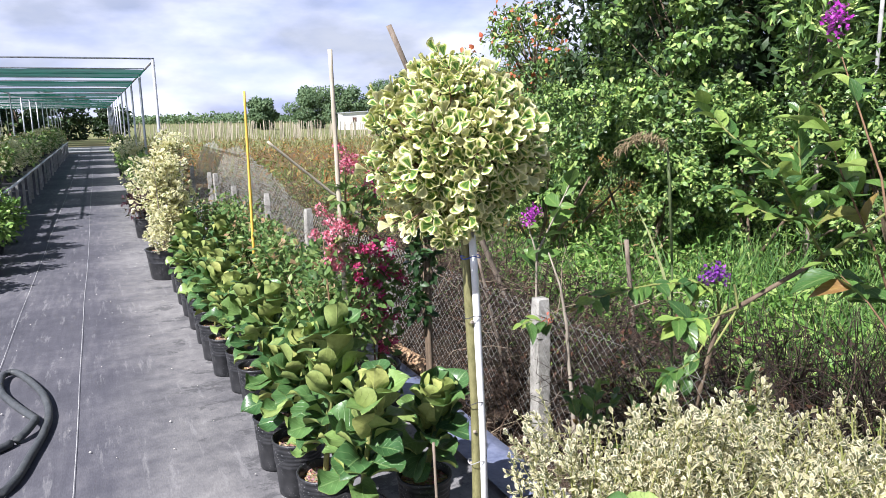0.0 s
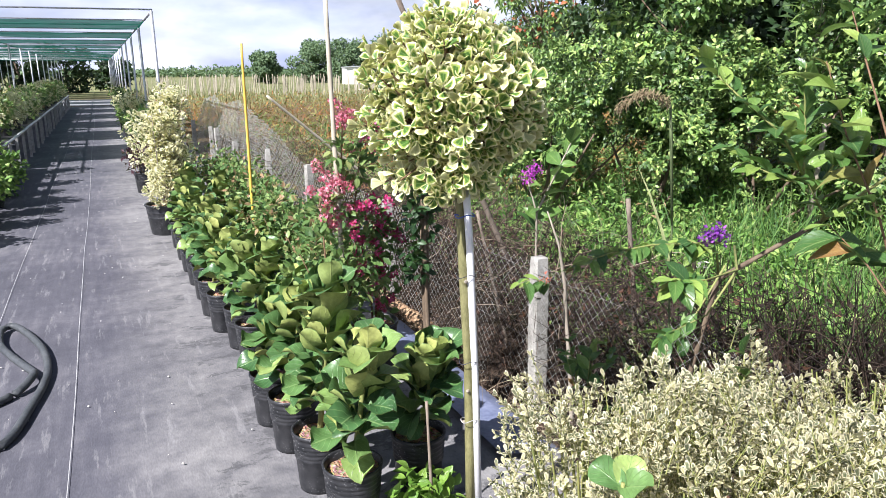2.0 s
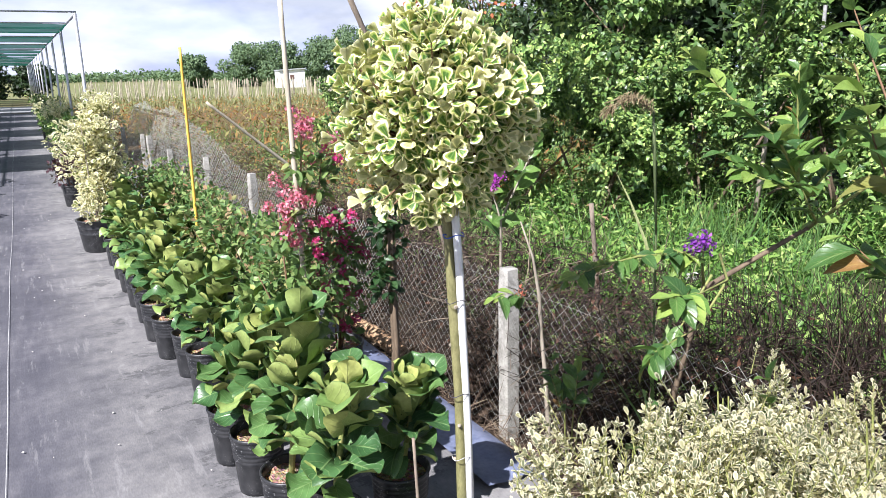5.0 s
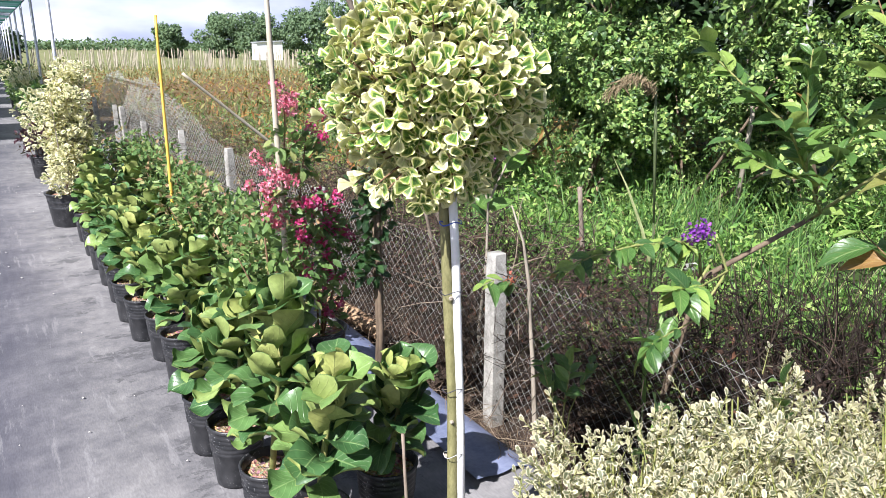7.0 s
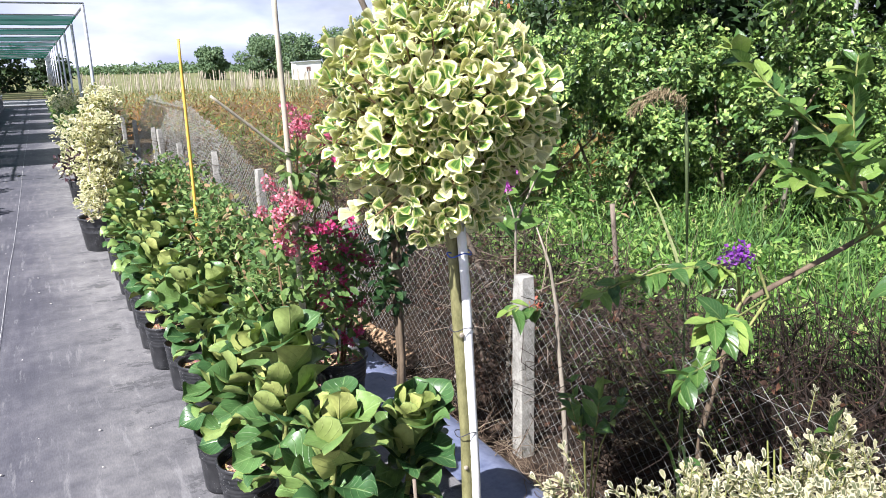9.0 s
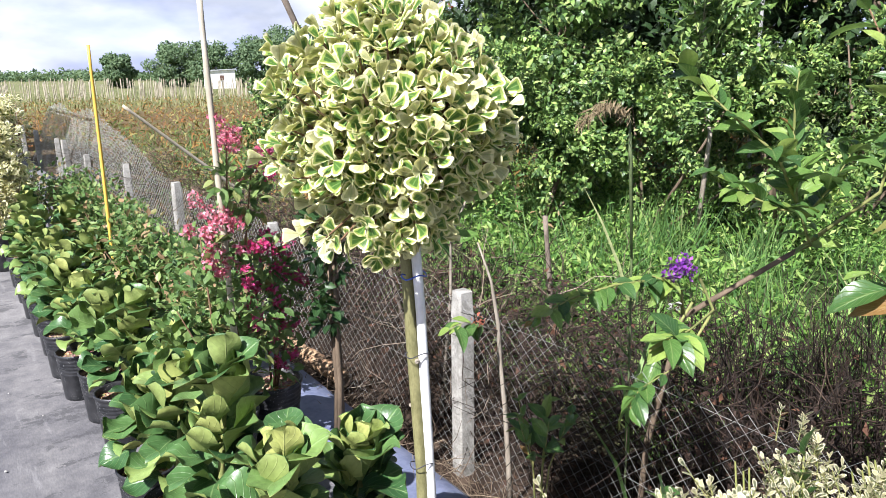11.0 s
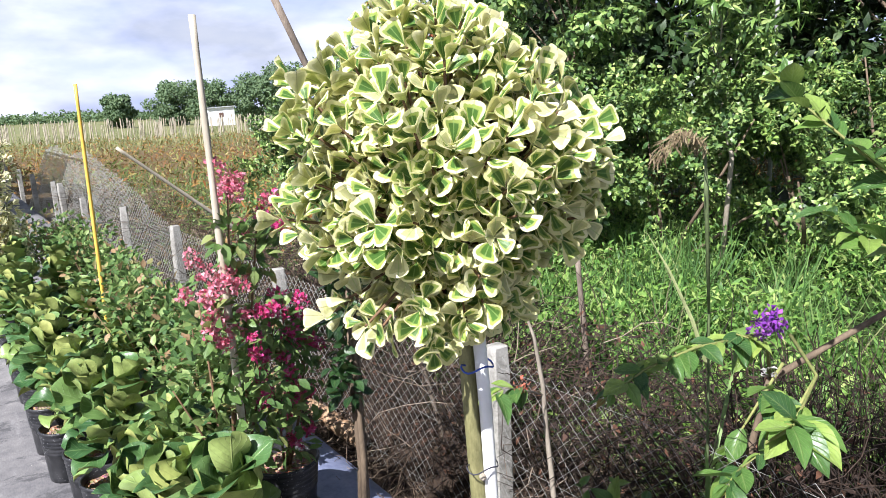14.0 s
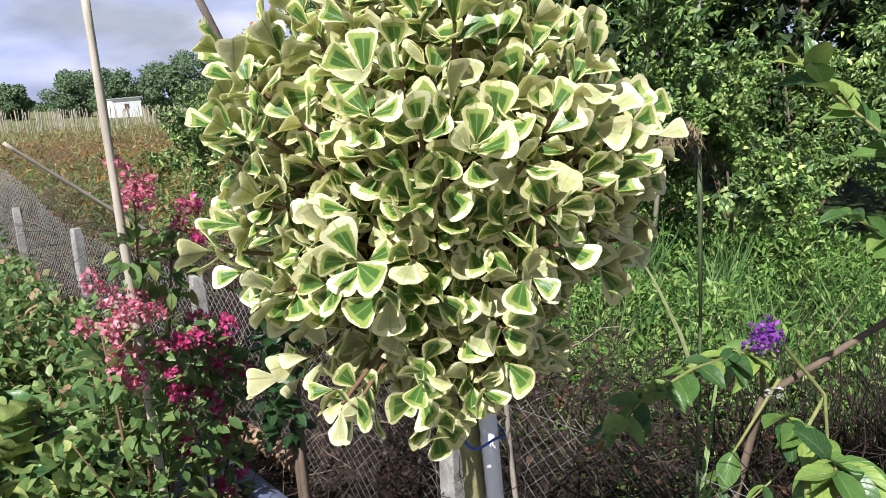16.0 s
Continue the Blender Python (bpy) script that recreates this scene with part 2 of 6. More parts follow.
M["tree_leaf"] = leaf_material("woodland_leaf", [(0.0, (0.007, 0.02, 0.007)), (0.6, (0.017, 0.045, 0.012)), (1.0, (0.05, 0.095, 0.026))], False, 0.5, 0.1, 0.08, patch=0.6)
# Distance haze is put into this leaf colour as a paler, greyer green.
M["far_leaf_hazed"] = leaf_material("hazed_distant_leaf", [(0.0, (0.08, 0.14, 0.075)), (1.0, (0.18, 0.26, 0.13))], False, 0.7, 0.0, 0.3)
M["grass"] = leaf_material("grass_blade", [(0.0, (0.05, 0.13, 0.035)), (0.5, (0.11, 0.23, 0.06)), (0.9, (0.2, 0.34, 0.1)), (1.0, (0.36, 0.35, 0.18))], False, 0.5, 0.0, 0.28)
M["crop"] = leaf_material("dry_crop", [(0.0, (0.2, 0.08, 0.025)), (0.25, (0.34, 0.15, 0.05)), (0.45, (0.36, 0.22, 0.07)), (0.7, (0.16, 0.24, 0.06)), (1.0, (0.42, 0.36, 0.16))], False, 0.6, 0.0, 0.3, patch=0.25)
M["far_crop"] = leaf_material("far_crop", [(0.0, (0.16, 0.19, 0.08)), (0.6, (0.27, 0.28, 0.13)), (1.0, (0.36, 0.33, 0.18))], False, 0.6, 0.0, 0.25)
M["straw"] = leaf_material("dry_stem", [(0.0, (0.06, 0.038, 0.026)), (0.5, (0.14, 0.095, 0.065)), (1.0, (0.34, 0.27, 0.19))], False, 0.7, 0.0, 0.1)
M["plume"] = leaf_material("seed_plume", [(0.0, (0.2, 0.14, 0.08)), (1.0, (0.42, 0.34, 0.2))], False, 0.7, 0.0, 0.2)
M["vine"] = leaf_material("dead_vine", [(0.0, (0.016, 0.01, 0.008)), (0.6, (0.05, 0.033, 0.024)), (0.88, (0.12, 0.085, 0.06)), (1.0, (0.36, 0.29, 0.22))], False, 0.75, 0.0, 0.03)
# Darker copy of the dead vine colours, with the fence shade painted in.
M["rot"] = leaf_material("shaded_stem", [(0.0, (0.012, 0.008, 0.006)), (0.7, (0.035, 0.022, 0.016)), (1.0, (0.09, 0.06, 0.042))], False, 0.75, 0.0, 0.03)
M["dead_leaf"] = leaf_material("dead_leaf", [(0.0, (0.018, 0.011, 0.008)), (0.7, (0.05, 0.028, 0.02)), (1.0, (0.15, 0.07, 0.04))], False, 0.75, 0.0, 0.05)
M["pink"] = leaf_material("pink_petal", [(0.0, (0.7, 0.1, 0.2)), (0.5, (0.86, 0.27, 0.38)), (1.0, (0.93, 0.55, 0.61))], False, 0.5, 0.0, 0.35, (0.8, 0.3, 0.4))
M["magenta"] = leaf_material("magenta_petal", [(0.0, (0.6, 0.03, 0.14)), (0.6, (0.74, 0.06, 0.3)), (1.0, (0.85, 0.28, 0.5))], False, 0.5, 0.0, 0.35, (0.7, 0.1, 0.3))
M["purple"] = leaf_material("purple_petal", [(0.0, (0.17, 0.03, 0.34)), (0.6, (0.3, 0.06, 0.46)), (1.0, (0.46, 0.16, 0.58))], False, 0.5, 0.0, 0.3, (0.5, 0.2, 0.6))
M["violet"] = leaf_material("violet_petal", [(0.0, (0.46, 0.03, 0.46)), (0.6, (0.6, 0.07, 0.6)), (1.0, (0.75, 0.25, 0.72))], False, 0.5, 0.0, 0.35, (0.7, 0.2, 0.7))
M["red_flower"] = leaf_material("red_petal", [(0.0, (0.5, 0.1, 0.05)), (1.0, (0.7, 0.25, 0.12))], False, 0.5, 0.0, 0.3, (0.6, 0.2, 0.1))
M["white_petal"] = leaf_material("white_petal", [(0.0, (0.7, 0.68, 0.66)), (1.0, (0.85, 0.83, 0.8))], False, 0.5, 0.0, 0.3)
M["coral"] = leaf_material("coral_petal", [(0.0, (0.7, 0.14, 0.1)), (1.0, (0.85, 0.3, 0.2))], False, 0.5, 0.0, 0.3)
M["bark"] = plain_material("bark", (0.09, 0.065, 0.045), (0.2, 0.15, 0.1), 30, 0.85, 0.006, stretch=(1, 1, 0.25))
M["pale_bark"] = plain_material("pale_bark", (0.2, 0.17, 0.13), (0.42, 0.37, 0.3), 30, 0.8, 0.004, stretch=(1, 1, 0.25))
M["green_bark"] = plain_material("green_bark", (0.12, 0.115, 0.045), (0.26, 0.245, 0.11), 45, 0.7, 0.003, stretch=(1, 1, 0.4))
M["twig"] = plain_material("twig", (0.1, 0.06, 0.035), (0.22, 0.13, 0.07), 60, 0.8, 0.002)
M["green_twig"] = plain_material("green_twig", (0.14, 0.19, 0.05), (0.3, 0.28, 0.1), 60, 0.7, 0.002)
M["reed_stalk"] = plain_material("reed_stalk", (0.07, 0.1, 0.04), (0.14, 0.18, 0.08), 40, 0.6, 0.001)
M["pvc"] = plain_material("white_pvc", (0.7, 0.7, 0.69), (0.84, 0.84, 0.83), 12, 0.35, 0.0006)
M["blue_tie"] = plain_material("blue_tie", (0.03, 0.07, 0.35), (0.06, 0.12, 0.5), 60, 0.5, 0.001)
M["cord"] = plain_material("dark_cord", (0.02, 0.02, 0.03), (0.06, 0.06, 0.08), 60, 0.6, 0.001)
M["bamboo"] = plain_material("grey_bamboo", (0.34, 0.3, 0.22), (0.56, 0.5, 0.4), 18, 0.6, 0.002, stretch=(1, 1, 0.2))
M["yellow_bamboo"] = plain_material("yellow_bamboo", (0.62, 0.36, 0.05), (0.8, 0.52, 0.1), 18, 0.5, 0.002, stretch=(1, 1, 0.2))
M["old_stick"] = plain_material("old_stick", (0.13, 0.1, 0.075), (0.3, 0.25, 0.2), 30, 0.85, 0.003, stretch=(1, 1, 0.2))
M["log"] = plain_material("bamboo_log", (0.24, 0.13, 0.07), (0.5, 0.36, 0.22), 14, 0.7, 0.004)
M["steel"] = plain_material("galvanised_pipe", (0.42, 0.44, 0.47), (0.62, 0.64, 0.66), 25, 0.4, 0.0008, metal=0.55)
M["wire"] = plain_material("fence_wire", (0.28, 0.29, 0.27), (0.47, 0.47, 0.45), 30, 0.55, 0.0004, metal=0.25)
M["concrete"] = plain_material("old_concrete", (0.17, 0.165, 0.145), (0.46, 0.445, 0.41), 16, 0.9, 0.006)
M["concrete_floor"] = plain_material("concrete_pad", (0.2, 0.2, 0.21), (0.28, 0.28, 0.29), 4, 0.85, 0.002)
M["hose"] = plain_material("grey_hose", (0.035, 0.04, 0.045), (0.085, 0.09, 0.095), 14, 0.55, 0.001)
M["white_line"] = plain_material("white_thread", (0.34, 0.34, 0.34), (0.5, 0.5, 0.5), 40, 0.7, 0.0005)
M["blue_sheet"] = plain_material("blue_grey_sheet", (0.1, 0.12, 0.2), (0.21, 0.235, 0.34), 9, 0.45, 0.004)
M["house_wall"] = plain_material("house_wall", (0.66, 0.68, 0.7), (0.78, 0.79, 0.8), 0.8, 0.85, 0.003)
M["house_dark"] = plain_material("house_window", (0.12, 0.07, 0.06), (0.2, 0.12, 0.1), 2.0, 0.6, 0.002)
M["roof"] = plain_material("tin_roof", (0.36, 0.38, 0.4), (0.5, 0.52, 0.54), 1.5, 0.5, 0.003)
M["white_post"] = plain_material("pale_post", (0.2, 0.2, 0.195), (0.42, 0.42, 0.41), 12, 0.8, 0.003)
M["stone"] = plain_material("pebble", (0.4, 0.38, 0.35), (0.72, 0.7, 0.66), 40, 0.8, 0.002)
M["debris"] = plain_material("black_plastic_scrap", (0.015, 0.015, 0.018), (0.06, 0.06, 0.065), 30, 0.5, 0.002)


def make_pot_material():
    nd = Nodes("black_pot")
    obj = nd.coords("Object")
    vor = nd.add("ShaderNodeTexVoronoi", Scale=95.0)
    nd.link(obj, vor.inputs["Vector"])
    spot = nd.calc("LESS_THAN", vor.outputs["Distance"], 0.22)
    big = nd.noise(obj, 9.0, 4.0)
    spot = nd.calc("MULTIPLY", spot, nd.ramp(big, [(0.42, (0, 0, 0)), (0.6, (1, 1, 1))]))
    dust = nd.noise(obj, 25.0, 4.0)
    base = nd.ramp(dust, [(0.35, (0.011, 0.012, 0.014)), (0.75, (0.045, 0.045, 0.048))])
    col = nd.mix(nd.calc("MULTIPLY", spot, 0.55), base, (0.3, 0.3, 0.3))
    return nd.finish(col, 0.42, bump=dust, depth=0.001, spec=0.5)


def make_soil_material():
    nd = Nodes("coconut_mulch")
    obj = nd.coords("Object")
    vor = nd.add("ShaderNodeTexVoronoi", Scale=85.0)
    nd.link(obj, vor.inputs["Vector"])
    n = nd.noise(obj, 60.0, 4.0)
    col = nd.ramp(n, [(0.3, (0.13, 0.07, 0.04)), (0.55, (0.34, 0.22, 0.14)), (0.75, (0.55, 0.42, 0.3))])
    col = nd.mix(0.5, col, vor.outputs["Color"], "SOFT_LIGHT")
    return nd.finish(col, 0.9, bump=nd.calc("ADD", n, vor.outputs["Distance"]), depth=0.012)


def make_mat_material():
    """Woven ground cloth: blue-grey, dusty, scuffed along the walking line."""
    nd = Nodes("woven_ground_cloth")
    obj = nd.coords("Object")
    dust = nd.noise(obj, 0.9, 6.0, 0.62)
    fine = nd.noise(obj, 9.0, 5.0, 0.65)
    streak = nd.noise(obj, 5.0, 4.0, 0.6, (4.0, 0.5, 1.0))
    f = nd.calc("ADD", nd.calc("MULTIPLY", dust, 0.5), nd.calc("ADD", nd.calc("MULTIPLY", fine, 0.22), nd.calc("MULTIPLY", streak, 0.28)))
    col = nd.ramp(f, [(0.36, (0.056, 0.056, 0.07)), (0.5, (0.086, 0.085, 0.102)), (0.62, (0.135, 0.131, 0.147))])
    sep = nd.n.new("ShaderNodeSeparateXYZ")
    nd.link(obj, sep.inputs[0])
    side = nd.ramp(nd.calc("ADD", sep.outputs[0], nd.calc("MULTIPLY", dust, 0.5)), [(0.45, (0, 0, 0)), (0.85, (1, 1, 1))])
    sand = nd.ramp(nd.calc("ADD", nd.calc("MULTIPLY", dust, 0.6), nd.calc("MULTIPLY", fine, 0.4)), [(0.4, (0.12, 0.118, 0.124)), (0.6, (0.27, 0.262, 0.257))])
    col = nd.mix(nd.calc("MULTIPLY", side, 0.75), col, sand)
    damp = nd.noise(obj, 3.4, 9.0, 0.78, (0.8, 1.3, 1.0))
    near_pots = nd.ramp(sep.outputs[0], [(0.42, (0, 0, 0)), (0.62, (1, 1, 1))])
    damp = nd.calc("MULTIPLY", nd.ramp(damp, [(0.54, (0, 0, 0)), (0.575, (1, 1, 1))]), near_pots)
    col = nd.mix(nd.calc("MULTIPLY", damp, 0.75), col, (0.07, 0.07, 0.075))
    drag = nd.noise(obj, 3.2, 7.0, 0.72, (5.0, 0.6, 1.0))
    marks = nd.ramp(drag, [(0.57, (0, 0, 0)), (0.64, (1, 1, 1))])
    col = nd.mix(nd.calc("MULTIPLY", marks, 0.4), col, (0.27, 0.265, 0.27))
    weave = nd.noise(obj, 160.0, 2.0, 0.5, (1.0, 0.25, 1.0))
    col = nd.mix(0.22, col, nd.ramp(weave, [(0.35, (0.3, 0.3, 0.3)), (0.65, (0.7, 0.7, 0.7))]), "OVERLAY")
    return nd.finish(col, 0.75, bump=nd.calc("ADD", fine, nd.calc("MULTIPLY", weave, 0.3)), depth=0.003, spec=0.35)


def make_ground_material():
    """Earth with litter near the fence, green cover further right, dry crop land ahead."""
    nd = Nodes("earth_and_litter")
    obj = nd.coords("Object")
    a = nd.noise(obj, 0.35, 6.0, 0.6)
    b = nd.noise(obj, 6.0, 6.0, 0.65)
    earth = nd.ramp(b, [(0.32, (0.022, 0.015, 0.011)), (0.55, (0.065, 0.045, 0.032)), (0.72, (0.17, 0.12, 0.085))])
    green = nd.ramp(b, [(0.3, (0.015, 0.026, 0.008)), (0.7, (0.05, 0.085, 0.02))])
    dry = nd.ramp(b, [(0.3, (0.09, 0.06, 0.03)), (0.7, (0.16, 0.115, 0.055))])
    far = nd.ramp(a, [(0.35, (0.11, 0.14, 0.055)), (0.5, (0.17, 0.18, 0.08)), (0.65, (0.22, 0.2, 0.1))])
    sep = nd.n.new("ShaderNodeSeparateXYZ")
    nd.link(obj, sep.inputs[0])
    right = nd.ramp(nd.calc("MULTIPLY", nd.calc("ADD", sep.outputs[0], nd.calc("MULTIPLY", a, 1.2)), 0.1), [(0.33, (0, 0, 0)), (0.42, (1, 1, 1))])
    col = nd.mix(right, earth, green)
    ahead = nd.ramp(nd.calc("MULTIPLY", nd.calc("ADD", sep.outputs[1], nd.calc("MULTIPLY", a, 4.0)), 0.01), [(0.17, (0, 0, 0)), (0.26, (1, 1, 1))])
    col = nd.mix(ahead, col, dry)
    away = nd.ramp(nd.calc("MULTIPLY", sep.outputs[1], 0.01), [(0.4, (0, 0, 0)), (0.6, (1, 1, 1))])
    col = nd.mix(away, col, far)
    return nd.finish(col, 0.95, bump=b, depth=0.03, spec=0.2)


def make_net_material():
    nd = Nodes("green_shade_net")
    obj = nd.coords("Object")
    n = nd.noise(obj, 2.5, 4.0)
    col = nd.ramp(n, [(0.35, (0.008, 0.07, 0.05)), (0.65, (0.02, 0.13, 0.09))])
    d = nd.n.new("ShaderNodeBsdfDiffuse")
    nd.link(col, d.inputs["Color"])
    tl = nd.n.new("ShaderNodeBsdfTranslucent")
    nd.link(col, tl.inputs["Color"])
    m1 = nd.add("ShaderNodeMixShader", Fac=0.45)
    nd.link(d.outputs["BSDF"], m1.inputs[1])
    nd.link(tl.outputs["BSDF"], m1.inputs[2])
    tp = nd.n.new("ShaderNodeBsdfTransparent")
    m2 = nd.add("ShaderNodeMixShader", Fac=0.1)
    nd.link(m1.outputs["Shader"], m2.inputs[1])
    nd.link(tp.outputs["BSDF"], m2.inputs[2])
    nd.link(m2.outputs["Shader"], nd.out.inputs["Surface"])
    return nd.mat


M["pot"], M["soil"], M["mat"], M["ground"], M["net"] = make_pot_material(), make_soil_material(), make_mat_material(), make_ground_material(), make_net_material()


# ---- building blocks ----
def thing(name, at, label, category, group="", kind=""):
    ob = new(name)
    ob.empty_display_size = 0.1
    ob.matrix_basis = Matrix.Translation(at)
    return tagged(ob, label, category, group, kind)


def mesh_of(name, verts, faces, material, smooth=True):
    me = bpy.data.meshes.new(name)
    me.from_pydata([tuple(v) for v in verts], [], faces)
    me.materials.append(material)
    if smooth:
        me.polygons.foreach_set("use_smooth", [True] * len(me.polygons))
    me.update()
    return me


def part(name, mesh, parent, label="", m=None, kind=""):
    ob = new(name, mesh)
    ob.parent = parent
    if m is not None:
        ob.matrix_basis = m
    return tagged(ob, label, kind=kind)


def single(name, mesh, m, label, category, group="", kind=""):
    ob = new(name, mesh)
    ob.matrix_basis = m
    return tagged(ob, label, category, group, kind)


def tube(points, radii, sides=8, cap=True):
    """Vertices and faces of a round bar along points."""
    pts = [Vector(p) for p in points]
    if isinstance(radii, (int, float)):
        radii = [radii] * len(pts)
    verts, faces = [], []
    ref = Vector((0.37, 0.91, 0.13)).normalized()
    for i, p in enumerate(pts):
        d = (pts[min(i + 1, len(pts) - 1)] - pts[max(i - 1, 0)]).normalized()
        r0 = ref if abs(d.dot(ref)) < 0.95 else Vector((1, 0, 0))
        x = d.cross(r0).normalized()
        y = d.cross(x)
        for k in range(sides):
            a = 2 * math.pi * k / sides
            verts.append(p + (x * math.cos(a) + y * math.sin(a)) * radii[i])
    for i in range(len(pts) - 1):
        for k in range(sides):
            a, b = i * sides + k, i * sides + (k + 1) % sides
            faces.append((a, b, b + sides, a + sides))
    if cap:
        faces.append(tuple(range(sides))[::-1])
        faces.append(tuple(range((len(pts) - 1) * sides, len(pts) * sides)))
    return verts, faces


def join(*pieces):
    verts, faces = [], []
    for v, f in pieces:
        k = len(verts)
        verts += list(v)
        faces += [tuple(i + k for i in q) for q in f]
    return verts, faces


def spin(profile, sides=20):
    """Vertices and faces of a turned shape from (radius, height) pairs."""
    verts, faces = [], []
    for r, z in profile:
        for k in range(sides):
            a = 2 * math.pi * k / sides
            verts.append((r * math.cos(a), r * math.sin(a), z))
    for i in range(len(profile) - 1):
        for k in range(sides):
            a, b = i * sides + k, i * sides + (k + 1) % sides
            faces.append((a, b, b + sides, a + sides))
    return verts, faces


def box(x0, y0, z0, x1, y1, z1, b=0.0):
    """A box with chamfered upright edges."""
    if b:
        ring = [(x0 + b, y0), (x1 - b, y0), (x1, y0 + b), (x1, y1 - b), (x1 - b, y1), (x0 + b, y1), (x0, y1 - b), (x0, y0 + b)]
    else:
        ring = [(x0, y0), (x1, y0), (x1, y1), (x0, y1)]
    n = len(ring)
    verts = [(x, y, z0) for x, y in ring] + [(x, y, z1) for x, y in ring]
    faces = [(k, (k + 1) % n, n + (k + 1) % n, n + k) for k in range(n)]
    return verts, faces + [tuple(range(n))[::-1], tuple(range(n, 2 * n))]


SHAPES = {
    "ovate": [(0.0, 0.06), (0.1, 0.44), (0.22, 0.76), (0.38, 0.98), (0.52, 1.0), (0.67, 0.86), (0.82, 0.56), (0.93, 0.25), (1.0, 0.03)],
    "obovate": [(0.0, 0.06), (0.14, 0.09), (0.34, 0.42), (0.6, 0.82), (0.82, 1.0), (0.95, 0.8), (1.0, 0.32)],
    "fiddle": [(0.0, 0.14), (0.1, 0.5), (0.24, 0.78), (0.42, 0.94), (0.6, 1.0), (0.76, 0.95), (0.88, 0.76), (0.96, 0.46), (1.0, 0.14)],
    "lance": [(0.0, 0.06), (0.25, 0.8), (0.5, 1.0), (0.78, 0.6), (1.0, 0.03)],
    "blade": [(0.0, 1.0), (0.35, 0.9), (0.7, 0.6), (1.0, 0.04)],
    "small": [(0.0, 0.1), (0.35, 0.95), (0.7, 0.75), (1.0, 0.04)],
    "deltoid": [(0.0, 0.08), (0.12, 0.24), (0.3, 0.64), (0.5, 0.91), (0.68, 1.0), (0.84, 0.9), (0.95, 0.6), (1.0, 0.22)],
    "wedge": [(0.0, 0.05), (0.08, 0.1), (0.22, 0.32), (0.42, 0.62), (0.62, 0.88), (0.78, 1.0), (0.9, 0.96), (0.97, 0.76), (1.0, 0.42)],
    "spoon": [(0.0, 0.2), (0.32, 0.82), (0.7, 1.0), (1.0, 0.38)],
    "tiny": [(0.0, 0.08), (0.5, 1.0), (1.0, 0.06)],
}


def leaf(length, width, shape="ovate", half=1, cup=0.25, bend=0.15, wave=0.0, seed=0):
    """A leaf along +y with its face up: vertices, quads and a chart position for every vertex."""
    r = random.Random(seed)
    prof = SHAPES[shape]
    cols = int(2 * half + 1)
    verts, uv = [], []
    ph = r.uniform(0, 6)
    for v, w in prof:
        hw = w * width / 2
        for k in range(cols):
            u = -1 + 2 * k / (cols - 1)
            z = cup * abs(u) ** 1.3 * hw - bend * length * v * v + wave * width * abs(u) * math.sin(6.5 * v + ph + (2.2 if u > 0 else 0))
            verts.append((u * hw, v * length, z))
            uv.append((0.5 + 0.5 * u, v))
    faces = []
    for i in range(len(prof) - 1):
        for k in range(cols - 1):
            a = i * cols + k
            faces.append((a, a + 1, a + 1 + cols, a + cols))
    return np.array(verts), np.array(faces), np.array(uv)


def backed(template, gap=0.0012):
    """The same leaf with a second skin for its underside."""
    v, f, uv = template
    low = v.copy()
    low[:, 2] -= gap
    return np.vstack([v, low]), np.vstack([f, f[:, [0, 3, 2, 1]] + len(v)]), np.vstack([uv, uv]), np.repeat([0, 1], len(f))


def leaf_mesh(name, template, material, under=None):
    v, f, uv = template[:3]
    me = mesh_of(name, v, [tuple(int(i) for i in q) for q in f], material)
    layer = me.uv_layers.new(name="chart")
    layer.data.foreach_set("uv", uv[f.ravel()].ravel())
    if under is not None:
        me.materials.append(under)
        me.polygons.foreach_set("material_index", template[3])
    return me


def turn_to(along, face):
    """Rotations that lay the leaf's +y on 'along' with its upper face towards 'face' (arrays of vectors)."""
    y = along / np.linalg.norm(along, axis=1, keepdims=True)
    x = np.cross(y, face)
    n = np.linalg.norm(x, axis=1, keepdims=True)
    x = np.where(n > 1e-5, x / np.maximum(n, 1e-5), np.array([[1.0, 0, 0]]))
    z = np.cross(x, y)
    return np.stack([x, y, z], axis=2)


def mass(name, template, pos, rot, size, material, under=None):
    """Many leaves in one mesh."""
    v, f, uv = template[:3]
    k, n = len(pos), len(v)
    allv = np.einsum("kij,nj->kni", rot, v) * np.asarray(size).reshape(-1, 1, 1) + pos[:, None, :]
    allf = (f[None] + (np.arange(k) * n)[:, None, None]).reshape(-1, 4)
    me = bpy.data.meshes.new(name)
    me.vertices.add(k * n)
    me.vertices.foreach_set("co", allv.ravel())
    me.loops.add(len(allf) * 4)
    me.loops.foreach_set("vertex_index", allf.ravel().astype(np.int32))
    me.polygons.add(len(allf))
    me.polygons.foreach_set("loop_start", np.arange(len(allf), dtype=np.int32) * 4)
    me.polygons.foreach_set("use_smooth", np.ones(len(allf), dtype=bool))
    layer = me.uv_layers.new(name="chart")
    layer.data.foreach_set("uv", np.tile(uv[f.ravel()], (k, 1)).ravel())
    me.materials.append(material)
    if under is not None:
        me.materials.append(under)
        me.polygons.foreach_set("material_index", np.tile(template[3], k).astype(np.int32))
    me.update(calc_edges=True)
    return me


def unit(v):
    return v / np.maximum(np.linalg.norm(v, axis=1, keepdims=True), 1e-9)


def scatter_directions(n, g, up=0.0, spread=1.0):
    d = unit(g.normal(size=(n, 3)) * np.array([1, 1, spread]) + np.array([0, 0, up]))
    return d


